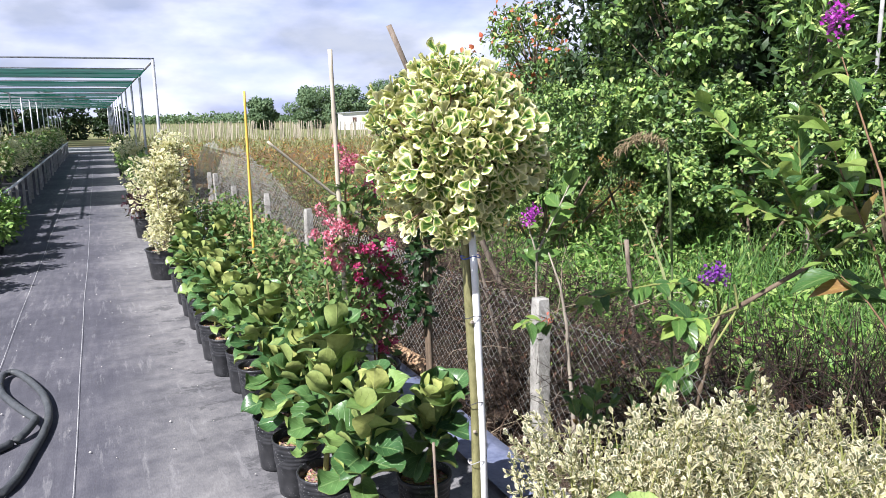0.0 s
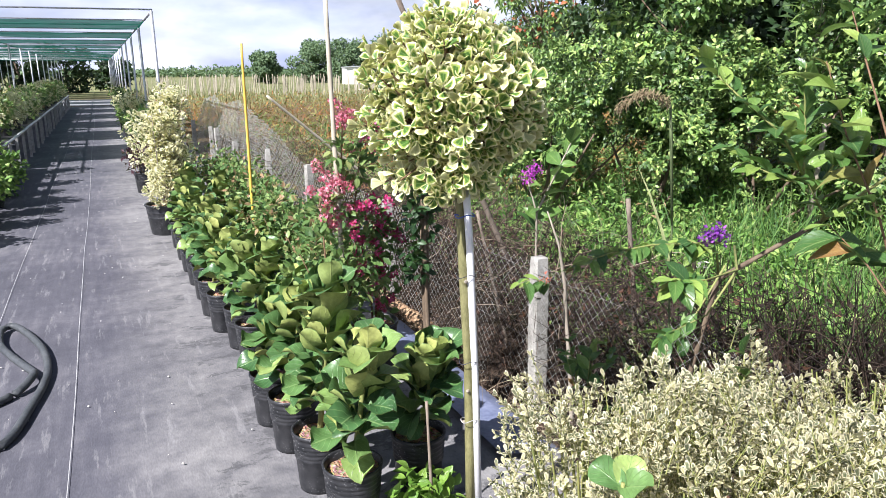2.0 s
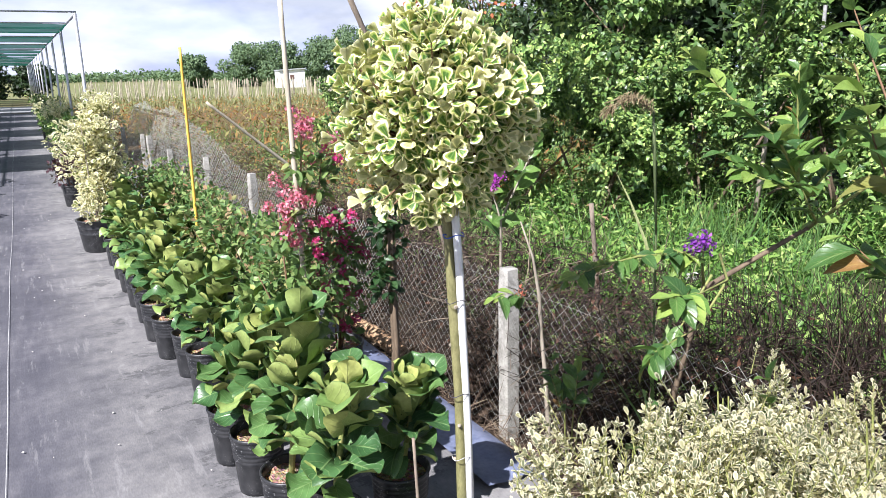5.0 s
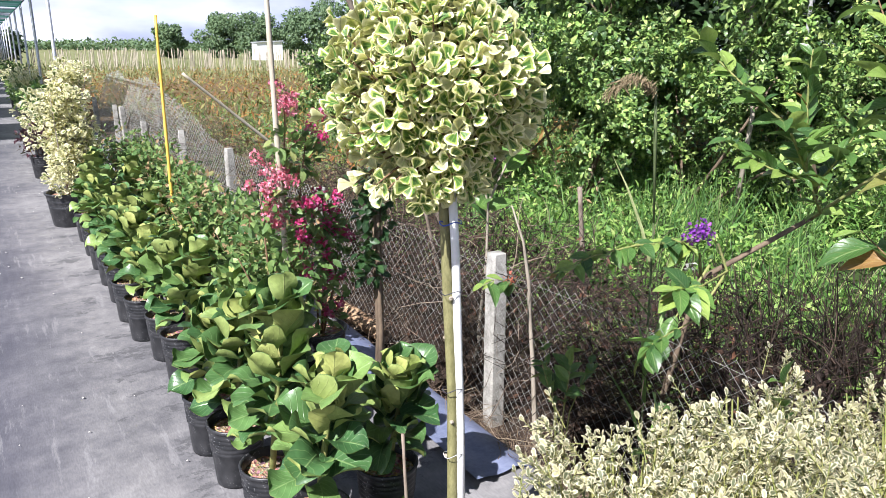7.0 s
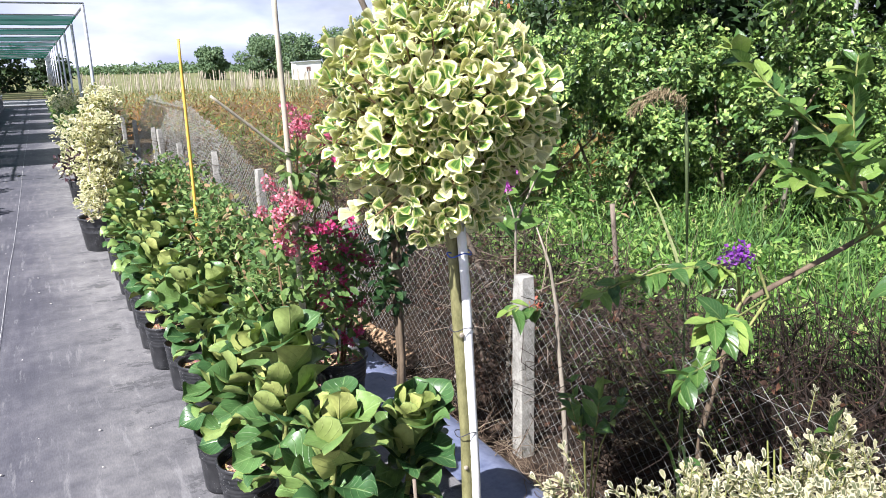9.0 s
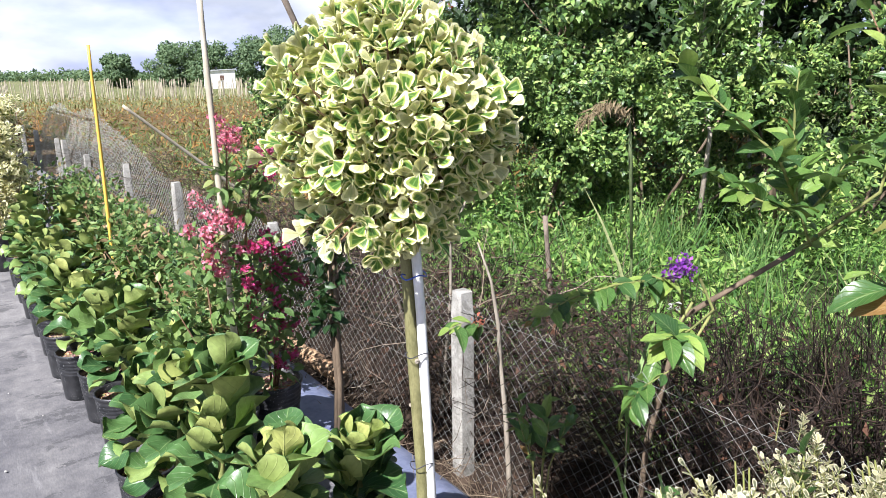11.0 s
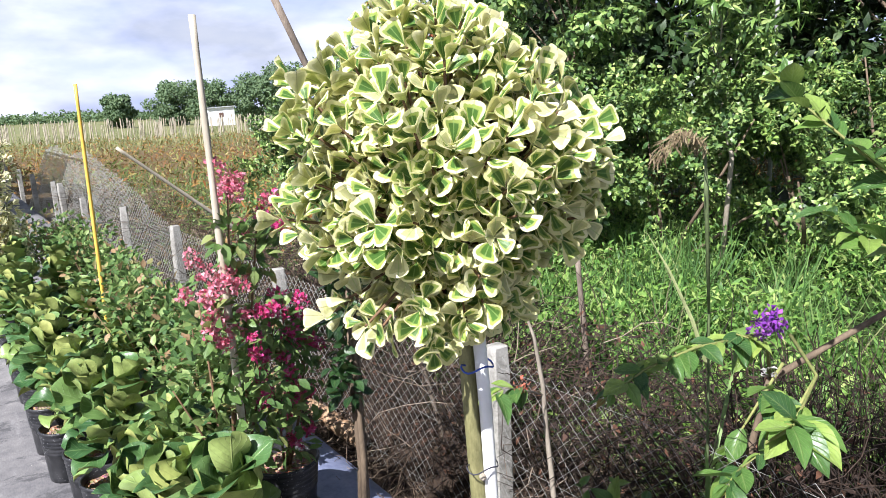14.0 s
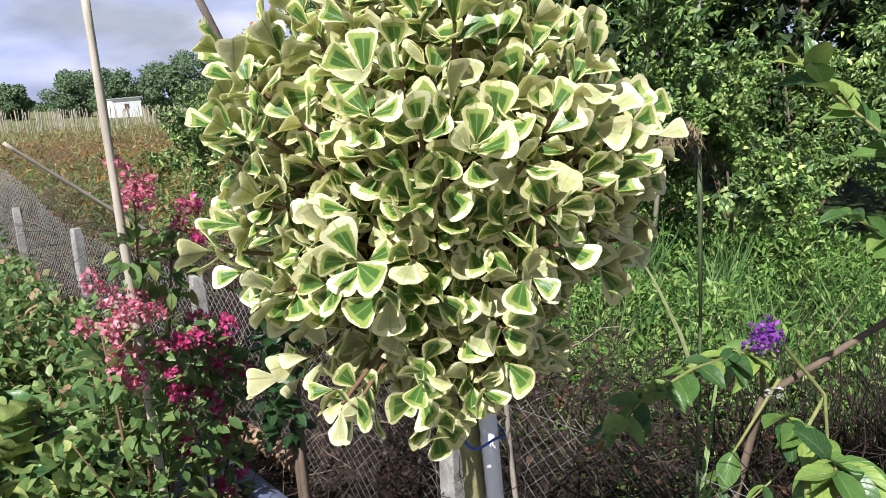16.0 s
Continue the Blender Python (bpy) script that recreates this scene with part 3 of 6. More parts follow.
def pot_shape(r, h, sides=22, ribs=5):
    prof = [(0.0, 0.004), (r * 0.8, 0.0), (r * 0.82, 0.01)]
    for k in range(ribs):
        z = h * (0.55 + 0.36 * k / ribs)
        rr = r * (0.82 + 0.18 * z / h)
        prof += [(rr, z), (rr + 0.003, z + 0.004), (rr, z + 0.009)]
    prof += [(r * 0.995, h * 0.93), (r * 1.04, h * 0.945), (r * 1.05, h * 0.985), (r * 1.0, h), (r * 0.95, h * 0.98), (r * 0.9, h * 0.84)]
    return spin(prof, sides)


def soil_shape(r, h, seed=1):
    g = random.Random(seed)
    verts, faces = [(0, 0, h + 0.012)], []
    rings, sides = 4, 16
    for i in range(1, rings + 1):
        for k in range(sides):
            a = 2 * math.pi * k / sides
            rr = r * i / rings
            verts.append((rr * math.cos(a), rr * math.sin(a), h + g.uniform(-0.006, 0.008)))
    for k in range(sides):
        faces.append((0, 1 + k, 1 + (k + 1) % sides))
    for i in range(rings - 1):
        for k in range(sides):
            a, b = 1 + i * sides + k, 1 + i * sides + (k + 1) % sides
            faces.append((a, a + sides, b + sides, b))
    return verts, faces


def ground_z(x, y):
    """Height of the land: level under the cloth, a bank down to the fence strip and the flat fields."""
    t = min(max((x - 1.82) / 0.4, 0.0), 1.0)
    low = -0.41 * t * t * (3 - 2 * t)
    return low - 0.012

# ---- the large structure ----
def build_ground():
    xs = sorted(set([-900, -400, -150, -60, -25, -12, -6, -3] + [round(-2 + 0.25 * k, 2) for k in range(48)] + [10.5, 12, 14, 17, 21, 26, 33, 45, 70, 120, 250, 500, 900]))
    ys = sorted(set([-300, -100, -40, -15, -8, -4] + [round(-2 + 0.4 * k, 2) for k in range(60)] + [23, 25, 28, 32, 37, 43, 50, 60, 72, 86, 100, 120, 150, 200, 300, 500, 900, 1500]))
    verts = [(x, y, ground_z(x, y) + (0.035 * noise.noise((x * 1.3, y * 1.3, 0)) if x > 1.95 and y < 60 else 0)) for y in ys for x in xs]
    n = len(xs)
    faces = [(j * n + i, j * n + i + 1, (j + 1) * n + i + 1, (j + 1) * n + i) for j in range(len(ys) - 1) for i in range(n - 1)]
    single("ground", mesh_of("ground", verts, faces, M["ground"]), Matrix(), "brown earth with dry litter and green weeds running out to fields", "ground", kind="structure")


def build_cloth():
    """The woven ground cloth of the walkway, with its edge turned down over the bank."""
    xs = [-9.0, -4.0, -2.0, -1.0, -0.5, 0.0, 0.4, 0.8, 1.2, 1.55, 1.74, 1.84, 1.9]
    ys = [round(-4 + 0.6 * k, 2) for k in range(70)]
    verts = []
    for y in ys:
        for i, x in enumerate(xs):
            z = 0.004 * noise.noise((x * 2.1, y * 1.7, 3))
            if i >= 11:
                z = ground_z(x, y) + 0.02
            xx = x + (0.03 * noise.noise((y * 0.9, 2, 5)) if i >= 10 else 0)
            verts.append((xx, y, z))
    n = len(xs)
    faces = [(j * n + i, j * n + i + 1, (j + 1) * n + i + 1, (j + 1) * n + i) for j in range(len(ys) - 1) for i in range(n - 1)]
    cloth = single("pavement", mesh_of("pavement", verts, faces, M["mat"]), Matrix(), "dusty blue-grey woven ground cloth covering the nursery walkway", "ground cloth", kind="structure")
    for x0, wob, y0, y1 in ((0.065, 0.012, -3, 38), (-0.385, 0.012, -3, 30)):
        v, f = [], []
        for k in range(90):
            y = y0 + (y1 - y0) * k / 89
            x = x0 + wob * noise.noise((y * 0.6, x0 * 9, 0))
            w = 0.0013
            v += [(x - w, y, 0.0075), (x + w, y, 0.0075)]
            if k:
                f.append((2 * k - 2, 2 * k - 1, 2 * k + 1, 2 * k))
        part("seam_thread", mesh_of("seam_thread", v, f, M["white_line"]), cloth, "white woven marker thread")
    single("concrete_pad", mesh_of("concrete_pad", *box(-5, 38.0, -0.02, 1.3, 46, 0.02, 0.02), M["concrete_floor"], False), Matrix(), "pale concrete yard at the walkway's end", "concrete yard", kind="structure")


build_ground()
build_cloth()


def build_shade_house():
    """Steel posts and beams with strips of green shade net drawn across."""
    ob = thing("shade_house", (0, 0, 0), "steel-pipe shade house roofed with green net strips", "shade house")
    rows = [11.82 + 3.72 * k for k in range(14)]
    for x in (1.12, -2.05, -5.0):
        for y in rows:
            lean = 0.02
            part("post", mesh_of("post", *tube([(x, y, 0.0), (x - lean, y, 2.34)], 0.024, 8), M["steel"]), ob, "galvanised pipe post")
        part("beam", mesh_of("beam", *tube([(x - 0.02, rows[0] - 0.02, 2.33), (x - 0.02, rows[-1] + 0.1, 2.33)], 0.02, 8), M["steel"]), ob)
    for y in rows:
        part("cross_wire", mesh_of("cross_wire", *tube([(1.12, y, 2.36), (-2.6, y, 2.33), (-6.9, y, 2.35)], 0.012, 6), M["steel"]), ob)
    g = random.Random(4)
    for q in range(11):
        y = 13.66 + 4.2 * q + g.uniform(-0.08, 0.08)
        w = g.uniform(2.75, 2.9)
        v, f = [], []
        n = 26
        for k in range(n + 1):
            x = 1.09 - 7.9 * k / n
            for j in range(3):
                v.append((x, y + w * j / 2 + 0.03 * math.sin(x * 2.1 + y * 3), 2.315 + 0.012 * math.sin(x * 3 + y + j) - (0.03 if j == 1 else 0)))
        for k in range(n):
            for j in range(2):
                a = k * 3 + j
                f.append((a, a + 1, a + 4, a + 3))
        part("shade_net", mesh_of("shade_net", v, f, M["net"]), ob, "dark green woven shade net strip")
        for yr in (y - 0.03, y + w + 0.02):
            part("net_rod", mesh_of("net_rod", *tube([(1.12, yr, 2.325), (-2.8, yr + 0.01, 2.305), (-6.9, yr, 2.325)], 0.01, 6), M["steel"]), ob)
    return ob


build_shade_house()


# ---- plants ----
FIG = [leaf_mesh("fig_leaf", backed(leaf(0.122, 0.108, "fiddle", 4, c, b, w * 1.15, s)), M["fig_leaf"], M["fig_back"]) for s, b, c, w in ((1, 0.04, 0.4, 0.15), (2, 0.16, 0.3, 0.14), (3, 0.34, 0.22, 0.16), (4, -0.08, 0.55, 0.16), (5, 0.26, 0.45, 0.18))]


def pot_on(parent, r, h, label="", seed=1, soil_label="coconut-husk mulch"):
    pot = part("pot", mesh_of("pot", *pot_shape(r, h), M["pot"]), parent, label)
    part("soil", mesh_of("soil", *soil_shape(r * 0.9, h * 0.86, seed), M["soil"]), pot, soil_label)


def fig_plant(at, height, seed, label, grown=1.0):
    """Erect cupped leaves closing round the tip, glossy spreading ones below."""
    g = random.Random(seed)
    ob = thing("fiddle_leaf_fig", at, label, "potted fig", "row of potted fiddle-leaf figs along the walkway")
    r, h = 0.098, 0.235
    pot_on(ob, r, h, "black ribbed plastic grow pot", seed)
    lean = Vector((g.uniform(0.04, 0.11), g.uniform(-0.04, 0.05), 0))
    n = int(18 + height * 34)
    top = height - 0.1
    stem = [(lean.x * k / 5 * 1.0, lean.y * k / 5, h * 0.8 + (top - h * 0.8) * k / 5) for k in range(6)]
    part("stem", mesh_of("stem", *tube(stem, [0.011, 0.011, 0.01, 0.009, 0.008, 0.006], 7), M["green_twig"]), ob)
    ang = g.uniform(0, 6.28)
    for k in range(n):
        t = k / (n - 1)
        z = h + 0.06 + (top - h - 0.06) * t
        ang += 2.39996 + g.uniform(-0.5, 0.5)
        pitch = radians(2 + 68 * t ** 0.75 + g.uniform(-20, 20))
        d = Vector((math.cos(ang) * math.cos(pitch), math.sin(ang) * math.cos(pitch), math.sin(pitch)))
        up = Vector((-math.cos(ang) * math.sin(pitch), -math.sin(ang) * math.sin(pitch), math.cos(pitch)))
        up = (up + Vector((g.uniform(-0.5, 0.4), g.uniform(-0.5, 0.4), g.uniform(-0.1, 0.25)))).normalized()
        R = turn_to(np.array([d]), np.array([up]))[0]
        s = (0.72 + 0.3 * math.sin(math.pi * (0.15 + 0.7 * t))) * g.uniform(0.82, 1.14)
        s *= grown * (0.84 if t > 0.92 else 1.0)
        me = FIG[(3, 0, 4)[k % 3]] if t > 0.45 else FIG[(1, 2, 4)[k % 3]]
        p = Vector((lean.x * t, lean.y * t, z)) + Vector((math.cos(ang), math.sin(ang), 0)) * (0.03 - 0.015 * t)
        m = Matrix.Translation(p) @ Matrix([list(row) for row in R]).to_4x4() @ Matrix.Scale(s, 4)
        part("leaf", me, ob, "", m)
    return ob


FIG_LABEL = "potted fiddle-leaf fig with broad wavy dark leaves on the ground cloth"
FIG_PLACES = [(0.965, 2.42, 0.73), (0.93, 2.71, 0.86), (0.91, 3.04, 0.72), (0.885, 3.3, 0.62), (0.935, 3.99, 0.7), (0.92, 4.28, 0.66), (0.87, 4.6, 0.64), (0.855, 4.93, 0.66),
              (0.86, 5.3, 0.64), (0.855, 5.68, 0.66), (0.85, 6.08, 0.66), (0.85, 6.48, 0.68), (0.853, 6.95, 0.74), (1.25, 2.53, 0.6), (1.06, 3.7, 0.62), (1.12, 4.85, 0.62), (1.1, 5.7, 0.66), (1.12, 6.6, 0.74)]
for k, (x, y, h) in enumerate(FIG_PLACES):
    fig_plant((x, y, 0), h, 11 + k, FIG_LABEL if h < 0.75 else "taller potted fiddle-leaf fig with cupped olive young leaves", 1.08 if y < 3.2 else 1.0)


# -- the clipped variegated tree --
def ball_tree():
    base = Vector((1.302, 2.205, 0.0))
    ob = thing("topiary_tree", base, "clipped ball-headed variegated fig tree with cream-edged leaves", "topiary tree")
    g = np.random.default_rng(3)
    centre = np.array([1.268, 2.258, 1.4]) - np.array(base)
    top = Vector(centre) + Vector((0, 0, -0.2))
    trunk = [(0.0, 0, -0.02), (-0.004, 0.005, 0.3), (-0.012, 0.0, 0.6), (-0.026, 0.01, 0.9), (-0.032, 0.02, 1.1), (top.x, top.y, top.z + 0.1)]
    part("trunk", mesh_of("trunk", *tube(trunk, [0.017, 0.0155, 0.0145, 0.014, 0.0135, 0.012], 12), M["green_bark"]), ob, "knobbly olive-green trunk")
    for k in range(7):
        z = 0.28 + 0.12 * k
        a = k * 2.1
        x = -0.013 * z / 0.6
        v, f = spin([(0.0, 0.012), (0.004, 0.01), (0.006, 0.003), (0.0065, -0.004)], 8)
        part("knob", mesh_of("knob", v, f, M["pale_bark"]), ob, "", Matrix.Translation((x, 0.003, z)) @ Matrix.Rotation(a, 4, "Z") @ Matrix.Translation((0.0135, 0, 0)) @ Matrix.Rotation(radians(80), 4, "Y"))
    # leaf rosettes over the rounded crown
    n = 400
    i = np.arange(n) + 0.5
    phi = np.arccos(1 - 2 * i / n)
    th = np.pi * (1 + 5 ** 0.5) * i
    d = np.stack([np.cos(th) * np.sin(phi), np.sin(th) * np.sin(phi), np.cos(phi)], 1)
    rad = np.stack([0.232 - 0.05 * np.clip(-d[:, 2], 0, 1), 0.224 - 0.05 * np.clip(-d[:, 2], 0, 1), np.full(n, 0.238)], 1)
    lump = np.array([0.95 + 0.5 * noise.noise(Vector(v) * 2.6) for v in d])
    tips = centre + d * rad * lump[:, None]
    inner = unit(g.normal(size=(50, 3)))
    tips = np.vstack([tips, centre + inner * 0.25 * g.uniform(0.5, 0.85, (50, 1))])
    axis = unit(np.vstack([d, inner]) * np.array([1, 1, 0.7]) + np.array([-0.15, -0.12, 0.42]))
    # a drooping skirt of twigs under the crown
    k = 30
    a = g.uniform(0, 2 * np.pi, k)
    r = g.uniform(0.04, 0.2, k)
    skirt = centre + np.stack([np.cos(a) * r - 0.045, np.sin(a) * r, g.uniform(-0.25, -0.15, k)], 1)
    tips = np.vstack([tips, skirt])
    axis = np.vstack([axis, unit(np.stack([np.cos(a), np.sin(a), np.full(k, -0.1)], 1))])
    sticks = []
    fork = Vector(centre) + Vector((0, 0, -0.16))
    for tip in tips[::2]:
        tv = Vector(tip)
        midp = fork.lerp(tv, 0.5) + Vector((0, 0, 0.03))
        sticks.append(tube([fork, midp, tv], [0.006, 0.004, 0.002], 5, False))
    part("branchwork", mesh_of("branchwork", *join(*sticks), M["twig"]), ob, "thin brown branches", kind="stuff")
    shapes = [backed(leaf(0.039, 0.033, "wedge", 2, c, b, w, s), 0.0006) for s, c, b, w in ((1, 0.3, 0.02, 0.03), (2, 0.55, -0.12, 0.05), (3, 0.18, 0.16, 0.05))]
    pos, rot, size = [], [], []
    for tip, ax in zip(tips, axis):
        m = g.integers(5, 10)
        e1 = unit(np.cross(ax, [[0.3, 0.2, 0.9]]))[0]
        e2 = np.cross(ax, e1)
        a0 = g.uniform(0, 6.28)
        for q in range(m):
            a = a0 + q * 2.39996
            open_ = radians(32 + 56 * q / m + g.uniform(-16, 18))
            out_ = e1 * math.cos(a) + e2 * math.sin(a)
            dd = ax * math.cos(open_) + out_ * math.sin(open_)
            face = ax * math.sin(open_) - out_ * math.cos(open_) + g.normal(size=3) * 0.45
            pos.append(tip - ax * 0.05 * (q / m) + dd * 0.004)
            rot.append(turn_to(dd[None], face[None])[0])
            size.append(g.uniform(0.72, 1.15))
    pos, rot, size = np.array(pos), np.array(rot), np.array(size)
    # the side towards the walkway carries single leaves
    face_side = (pos - centre) @ np.array([-0.55, -0.8, 0.2])
    order = np.argsort(-face_side)
    near, rest = order[:300], order[300:]
    meshes = [leaf_mesh("variegated_leaf", s, M["ball_leaf"], M["ball_back"]) for s in shapes]
    for c, q in enumerate(near):
        m = Matrix.Translation(pos[q]) @ Matrix([list(row) for row in rot[q]]).to_4x4() @ Matrix.Scale(float(size[q]), 4)
        part("leaf", meshes[c % 3], ob, "", m)
    for c in range(3):
        sel = rest[c::3]
        part("foliage", mass("foliage", shapes[c], pos[sel], rot[sel], size[sel], M["ball_fill"], M["ball_back_fill"]), ob, "cream-edged leaves", kind="stuff")
    # the stake
    st = thing("support_stake", (1.32, 2.192, 0), "white plastic pipe staked beside the topiary trunk", "plant stake")
    v, f = tube([(0.006, 0, -0.02), (-0.01, 0, 0.5), (-0.032, 0.005, 1.0), (-0.046, 0.015, 1.26)], 0.0115, 14)
    part("pipe", mesh_of("pipe", v, f, M["pvc"]), st)
    for z, mat_key in ((1.085, "blue_tie"), (0.9, "cord"), (0.62, "cord"), (0.42, "white_line")):
        x = -0.012 - 0.03 * (z - 0.5)
        ring = [(x - 0.018 + 0.031 * math.cos(t), 0.006 + 0.02 * math.sin(t), z + 0.004 * math.sin(3 * t)) for t in np.linspace(0, 6.4, 22)]
        part("tie", mesh_of("tie", *tube(ring, 0.0013 if mat_key != "blue_tie" else 0.0018, 5), M[mat_key]), st)
    return ob


ball_tree()


def twiggy(ob, stems, material="twig", name="stem"):
    for pts, r in stems:
        rr = [r * (1 - 0.7 * k / (len(pts) - 1)) for k in range(len(pts))]
        part(name, mesh_of(name, *tube(pts, rr, 6), M[material]), ob)


def bushy(ob, g, clumps, template, material, per, size=(0.8, 1.2), up=0.35, name="foliage", label=""):
    """Leaves round many clump points: (x, y, z, radius)."""
    pos, along = [], []
    for x, y, z, r in clumps:
        d = unit(g.normal(size=(per, 3)))
        q = np.array([x, y, z]) + d * r * g.uniform(0.35, 1.0, (per, 1)) ** 0.7
        pos.append(q)
        along.append(unit(d + g.normal(size=(per, 3)) * 0.5 + np.array([0, 0, up * 0.4])))
    pos, along = np.vstack(pos), np.vstack(along)
    face = unit(np.array([0, 0, 1.0]) + g.normal(size=pos.shape) * 0.45)
    me = mass(name, template, pos, turn_to(along, face), g.uniform(size[0], size[1], len(pos)), material)
    return part(name, me, ob, label, kind="stuff")


def flower_head(ob, at, radius, g, material, count=46, label="ruffled flower cluster"):
    t = leaf(0.015, 0.013, "tiny", 1, 0.5, 0.3, 0.1, 3)
    d = unit(g.normal(size=(count, 3)))
    pos = np.array(at) + d * np.array(radius) * g.uniform(0.3, 1.0, (count, 1))
    along = unit(d + g.normal(size=d.shape) * 0.7)
    me = mass("flower", t, pos, turn_to(along, unit(d + g.normal(size=d.shape) * 0.4)), g.uniform(0.7, 1.25, count), material)
    return part("flower", me, ob, label)


def crape_myrtle(at, flowers, stems, clumps, key, label, seed, pot_r=0.13):
    g = np.random.default_rng(seed)
    ob = thing("crape_myrtle", at, label, "flowering shrub", "potted crape myrtles")
    pot_on(ob, pot_r, 0.25, "black plastic grow pot", seed)
    o = np.array(at)
    twiggy(ob, [([tuple(np.array(p) - o) for p in pts], r) for pts, r in stems])
    bushy(ob, g, [(c[0] - o[0], c[1] - o[1], c[2] - o[2], c[3]) for c in clumps], leaf(0.046, 0.027, "small", 1, 0.3, 0.15), M["shrub_leaf"], 60, label="small green leaves")
    for x, y, z, r, mk in flowers:
        for q in range(3):
            off = g.normal(size=3) * r * 0.68
            flower_head(ob, np.array([x, y, z]) - o + off, (r * 0.56, r * 0.56, r * 0.56), g, M[mk], 40)
    return ob


crape_myrtle((1.218, 3.505, 0), [(1.274, 3.402, 1.329, 0.05, "pink"), (1.289, 3.421, 1.258, 0.045, "pink"), (1.368, 3.442, 1.223, 0.045, "pink"), (1.395, 3.442, 1.171, 0.04, "magenta"), (1.242, 3.378, 1.050, 0.05, "pink"), (1.280, 3.398, 1.018, 0.055, "pink"), (1.174, 3.396, 0.974, 0.055, "pink"),
             (1.135, 3.396, 0.996, 0.04, "pink"), (1.211, 3.376, 0.921, 0.05, "pink"), (1.267, 3.357, 0.858, 0.035, "pink"), (1.307, 3.357, 0.845, 0.03, "magenta"), (1.183, 3.375, 0.833, 0.035, "pink"), (1.332, 3.378, 0.904, 0.03, "magenta")],
             [([(1.234, 3.508, 0.188), (1.254, 3.464, 0.688), (1.281, 3.421, 1.289)], 0.009), ([(1.234, 3.508, 0.188), (1.304, 3.465, 0.685), (1.375, 3.452, 1.183)], 0.008), ([(1.234, 3.508, 0.188), (1.185, 3.432, 0.592), (1.154, 3.396, 0.975)], 0.007), ([(1.244, 3.508, 0.187), (1.347, 3.514, 0.582), (1.408, 3.468, 0.829)], 0.007), ([(1.224, 3.508, 0.188), (1.156, 3.460, 0.493), (1.052, 3.391, 0.720)], 0.006)],
             [(1.258, 3.465, 0.738, 0.13), (1.174, 3.413, 0.713, 0.13), (1.093, 3.430, 0.597, 0.14), (1.266, 3.413, 0.587, 0.15), (1.354, 3.465, 0.662, 0.12), (1.175, 3.460, 0.472, 0.14), (1.284, 3.511, 0.435, 0.14), (1.270, 3.420, 1.149, 0.07), (1.347, 3.440, 1.084, 0.08), (1.188, 3.415, 0.893, 0.09), (1.314, 3.438, 0.935, 0.09), (1.398, 3.468, 0.830, 0.09), (1.053, 3.508, 0.480, 0.13)],
             "pink", "crape myrtle with upright sprays of pink ruffled flowers", 31)
crape_myrtle((1.483, 3.689, 0), [(1.437, 3.460, 0.938, 0.05, "magenta"), (1.453, 3.460, 0.877, 0.045, "magenta"), (1.468, 3.479, 0.806, 0.045, "magenta"), (1.484, 3.499, 0.754, 0.04, "magenta"), (1.352, 3.435, 0.642, 0.045, "magenta"), (1.387, 3.436, 0.690, 0.035, "magenta"), (1.561, 3.569, 0.690, 0.04, "magenta"), (1.490, 3.537, 0.574, 0.04, "magenta"), (1.443, 3.515, 0.496, 0.045, "magenta"), (1.543, 3.596, 0.470, 0.04, "magenta"), (1.496, 3.535, 0.392, 0.04, "magenta")],
             [([(1.499, 3.691, 0.172), (1.486, 3.596, 0.524), (1.447, 3.480, 0.927)], 0.008), ([(1.499, 3.691, 0.172), (1.543, 3.616, 0.470), (1.562, 3.579, 0.710)], 0.007), ([(1.488, 3.691, 0.173), (1.437, 3.564, 0.426), (1.374, 3.446, 0.661)], 0.006), ([(1.509, 3.692, 0.171), (1.494, 3.614, 0.373), (1.490, 3.546, 0.574)], 0.006)],
             [(1.482, 3.518, 0.725, 0.08), (1.531, 3.577, 0.571, 0.1), (1.407, 3.495, 0.558, 0.1), (1.559, 3.618, 0.670, 0.08), (1.474, 3.594, 0.374, 0.1), (1.446, 3.478, 0.797, 0.06)],
             "magenta", "crape myrtle with dark stems and magenta flower clusters", 32)


def rose_bush(at, h, w, seed, label):
    g = np.random.default_rng(seed)
    ob = thing("shrub", at, label, "potted shrub", "potted shrubs behind the figs")
    pot_on(ob, 0.12, 0.24, "black plastic grow pot", seed)
    stems, clumps = [], []
    for k in range(13):
        a, r = g.uniform(0, 6.28), g.uniform(0.3, 1.15) * w
        tip = (math.cos(a) * r, math.sin(a) * r, h * g.uniform(0.65, 1.0))
        stems.append(([(0, 0, 0.2), (tip[0] * 0.5, tip[1] * 0.5, tip[2] * 0.6), tip], 0.006))
        for q in (0.55, 0.8, 1.0):
            clumps.append((tip[0] * q, tip[1] * q, 0.2 + (tip[2] - 0.2) * q, 0.12))
    twiggy(ob, stems)
    bushy(ob, g, clumps, leaf(0.044, 0.027, "small", 1, 0.3, 0.15), M["rose_leaf"], 30, label="small green and reddish leaves")
    return ob


for k, (x, y, h, w) in enumerate([(1.33, 3.95, 0.68, 0.2), (1.38, 4.35, 0.66, 0.22), (1.32, 4.8, 0.7, 0.24), (1.4, 5.25, 0.64, 0.22), (1.34, 5.75, 0.68, 0.24), (1.38, 6.3, 0.66, 0.24), (1.32, 6.9, 0.7, 0.24), (1.42, 7.5, 0.7, 0.26), (1.3, 8.2, 0.72, 0.26)]):
    rose_bush((x, y, 0), h, w, 60 + k, "loose potted shrub with small green and reddish leaves")


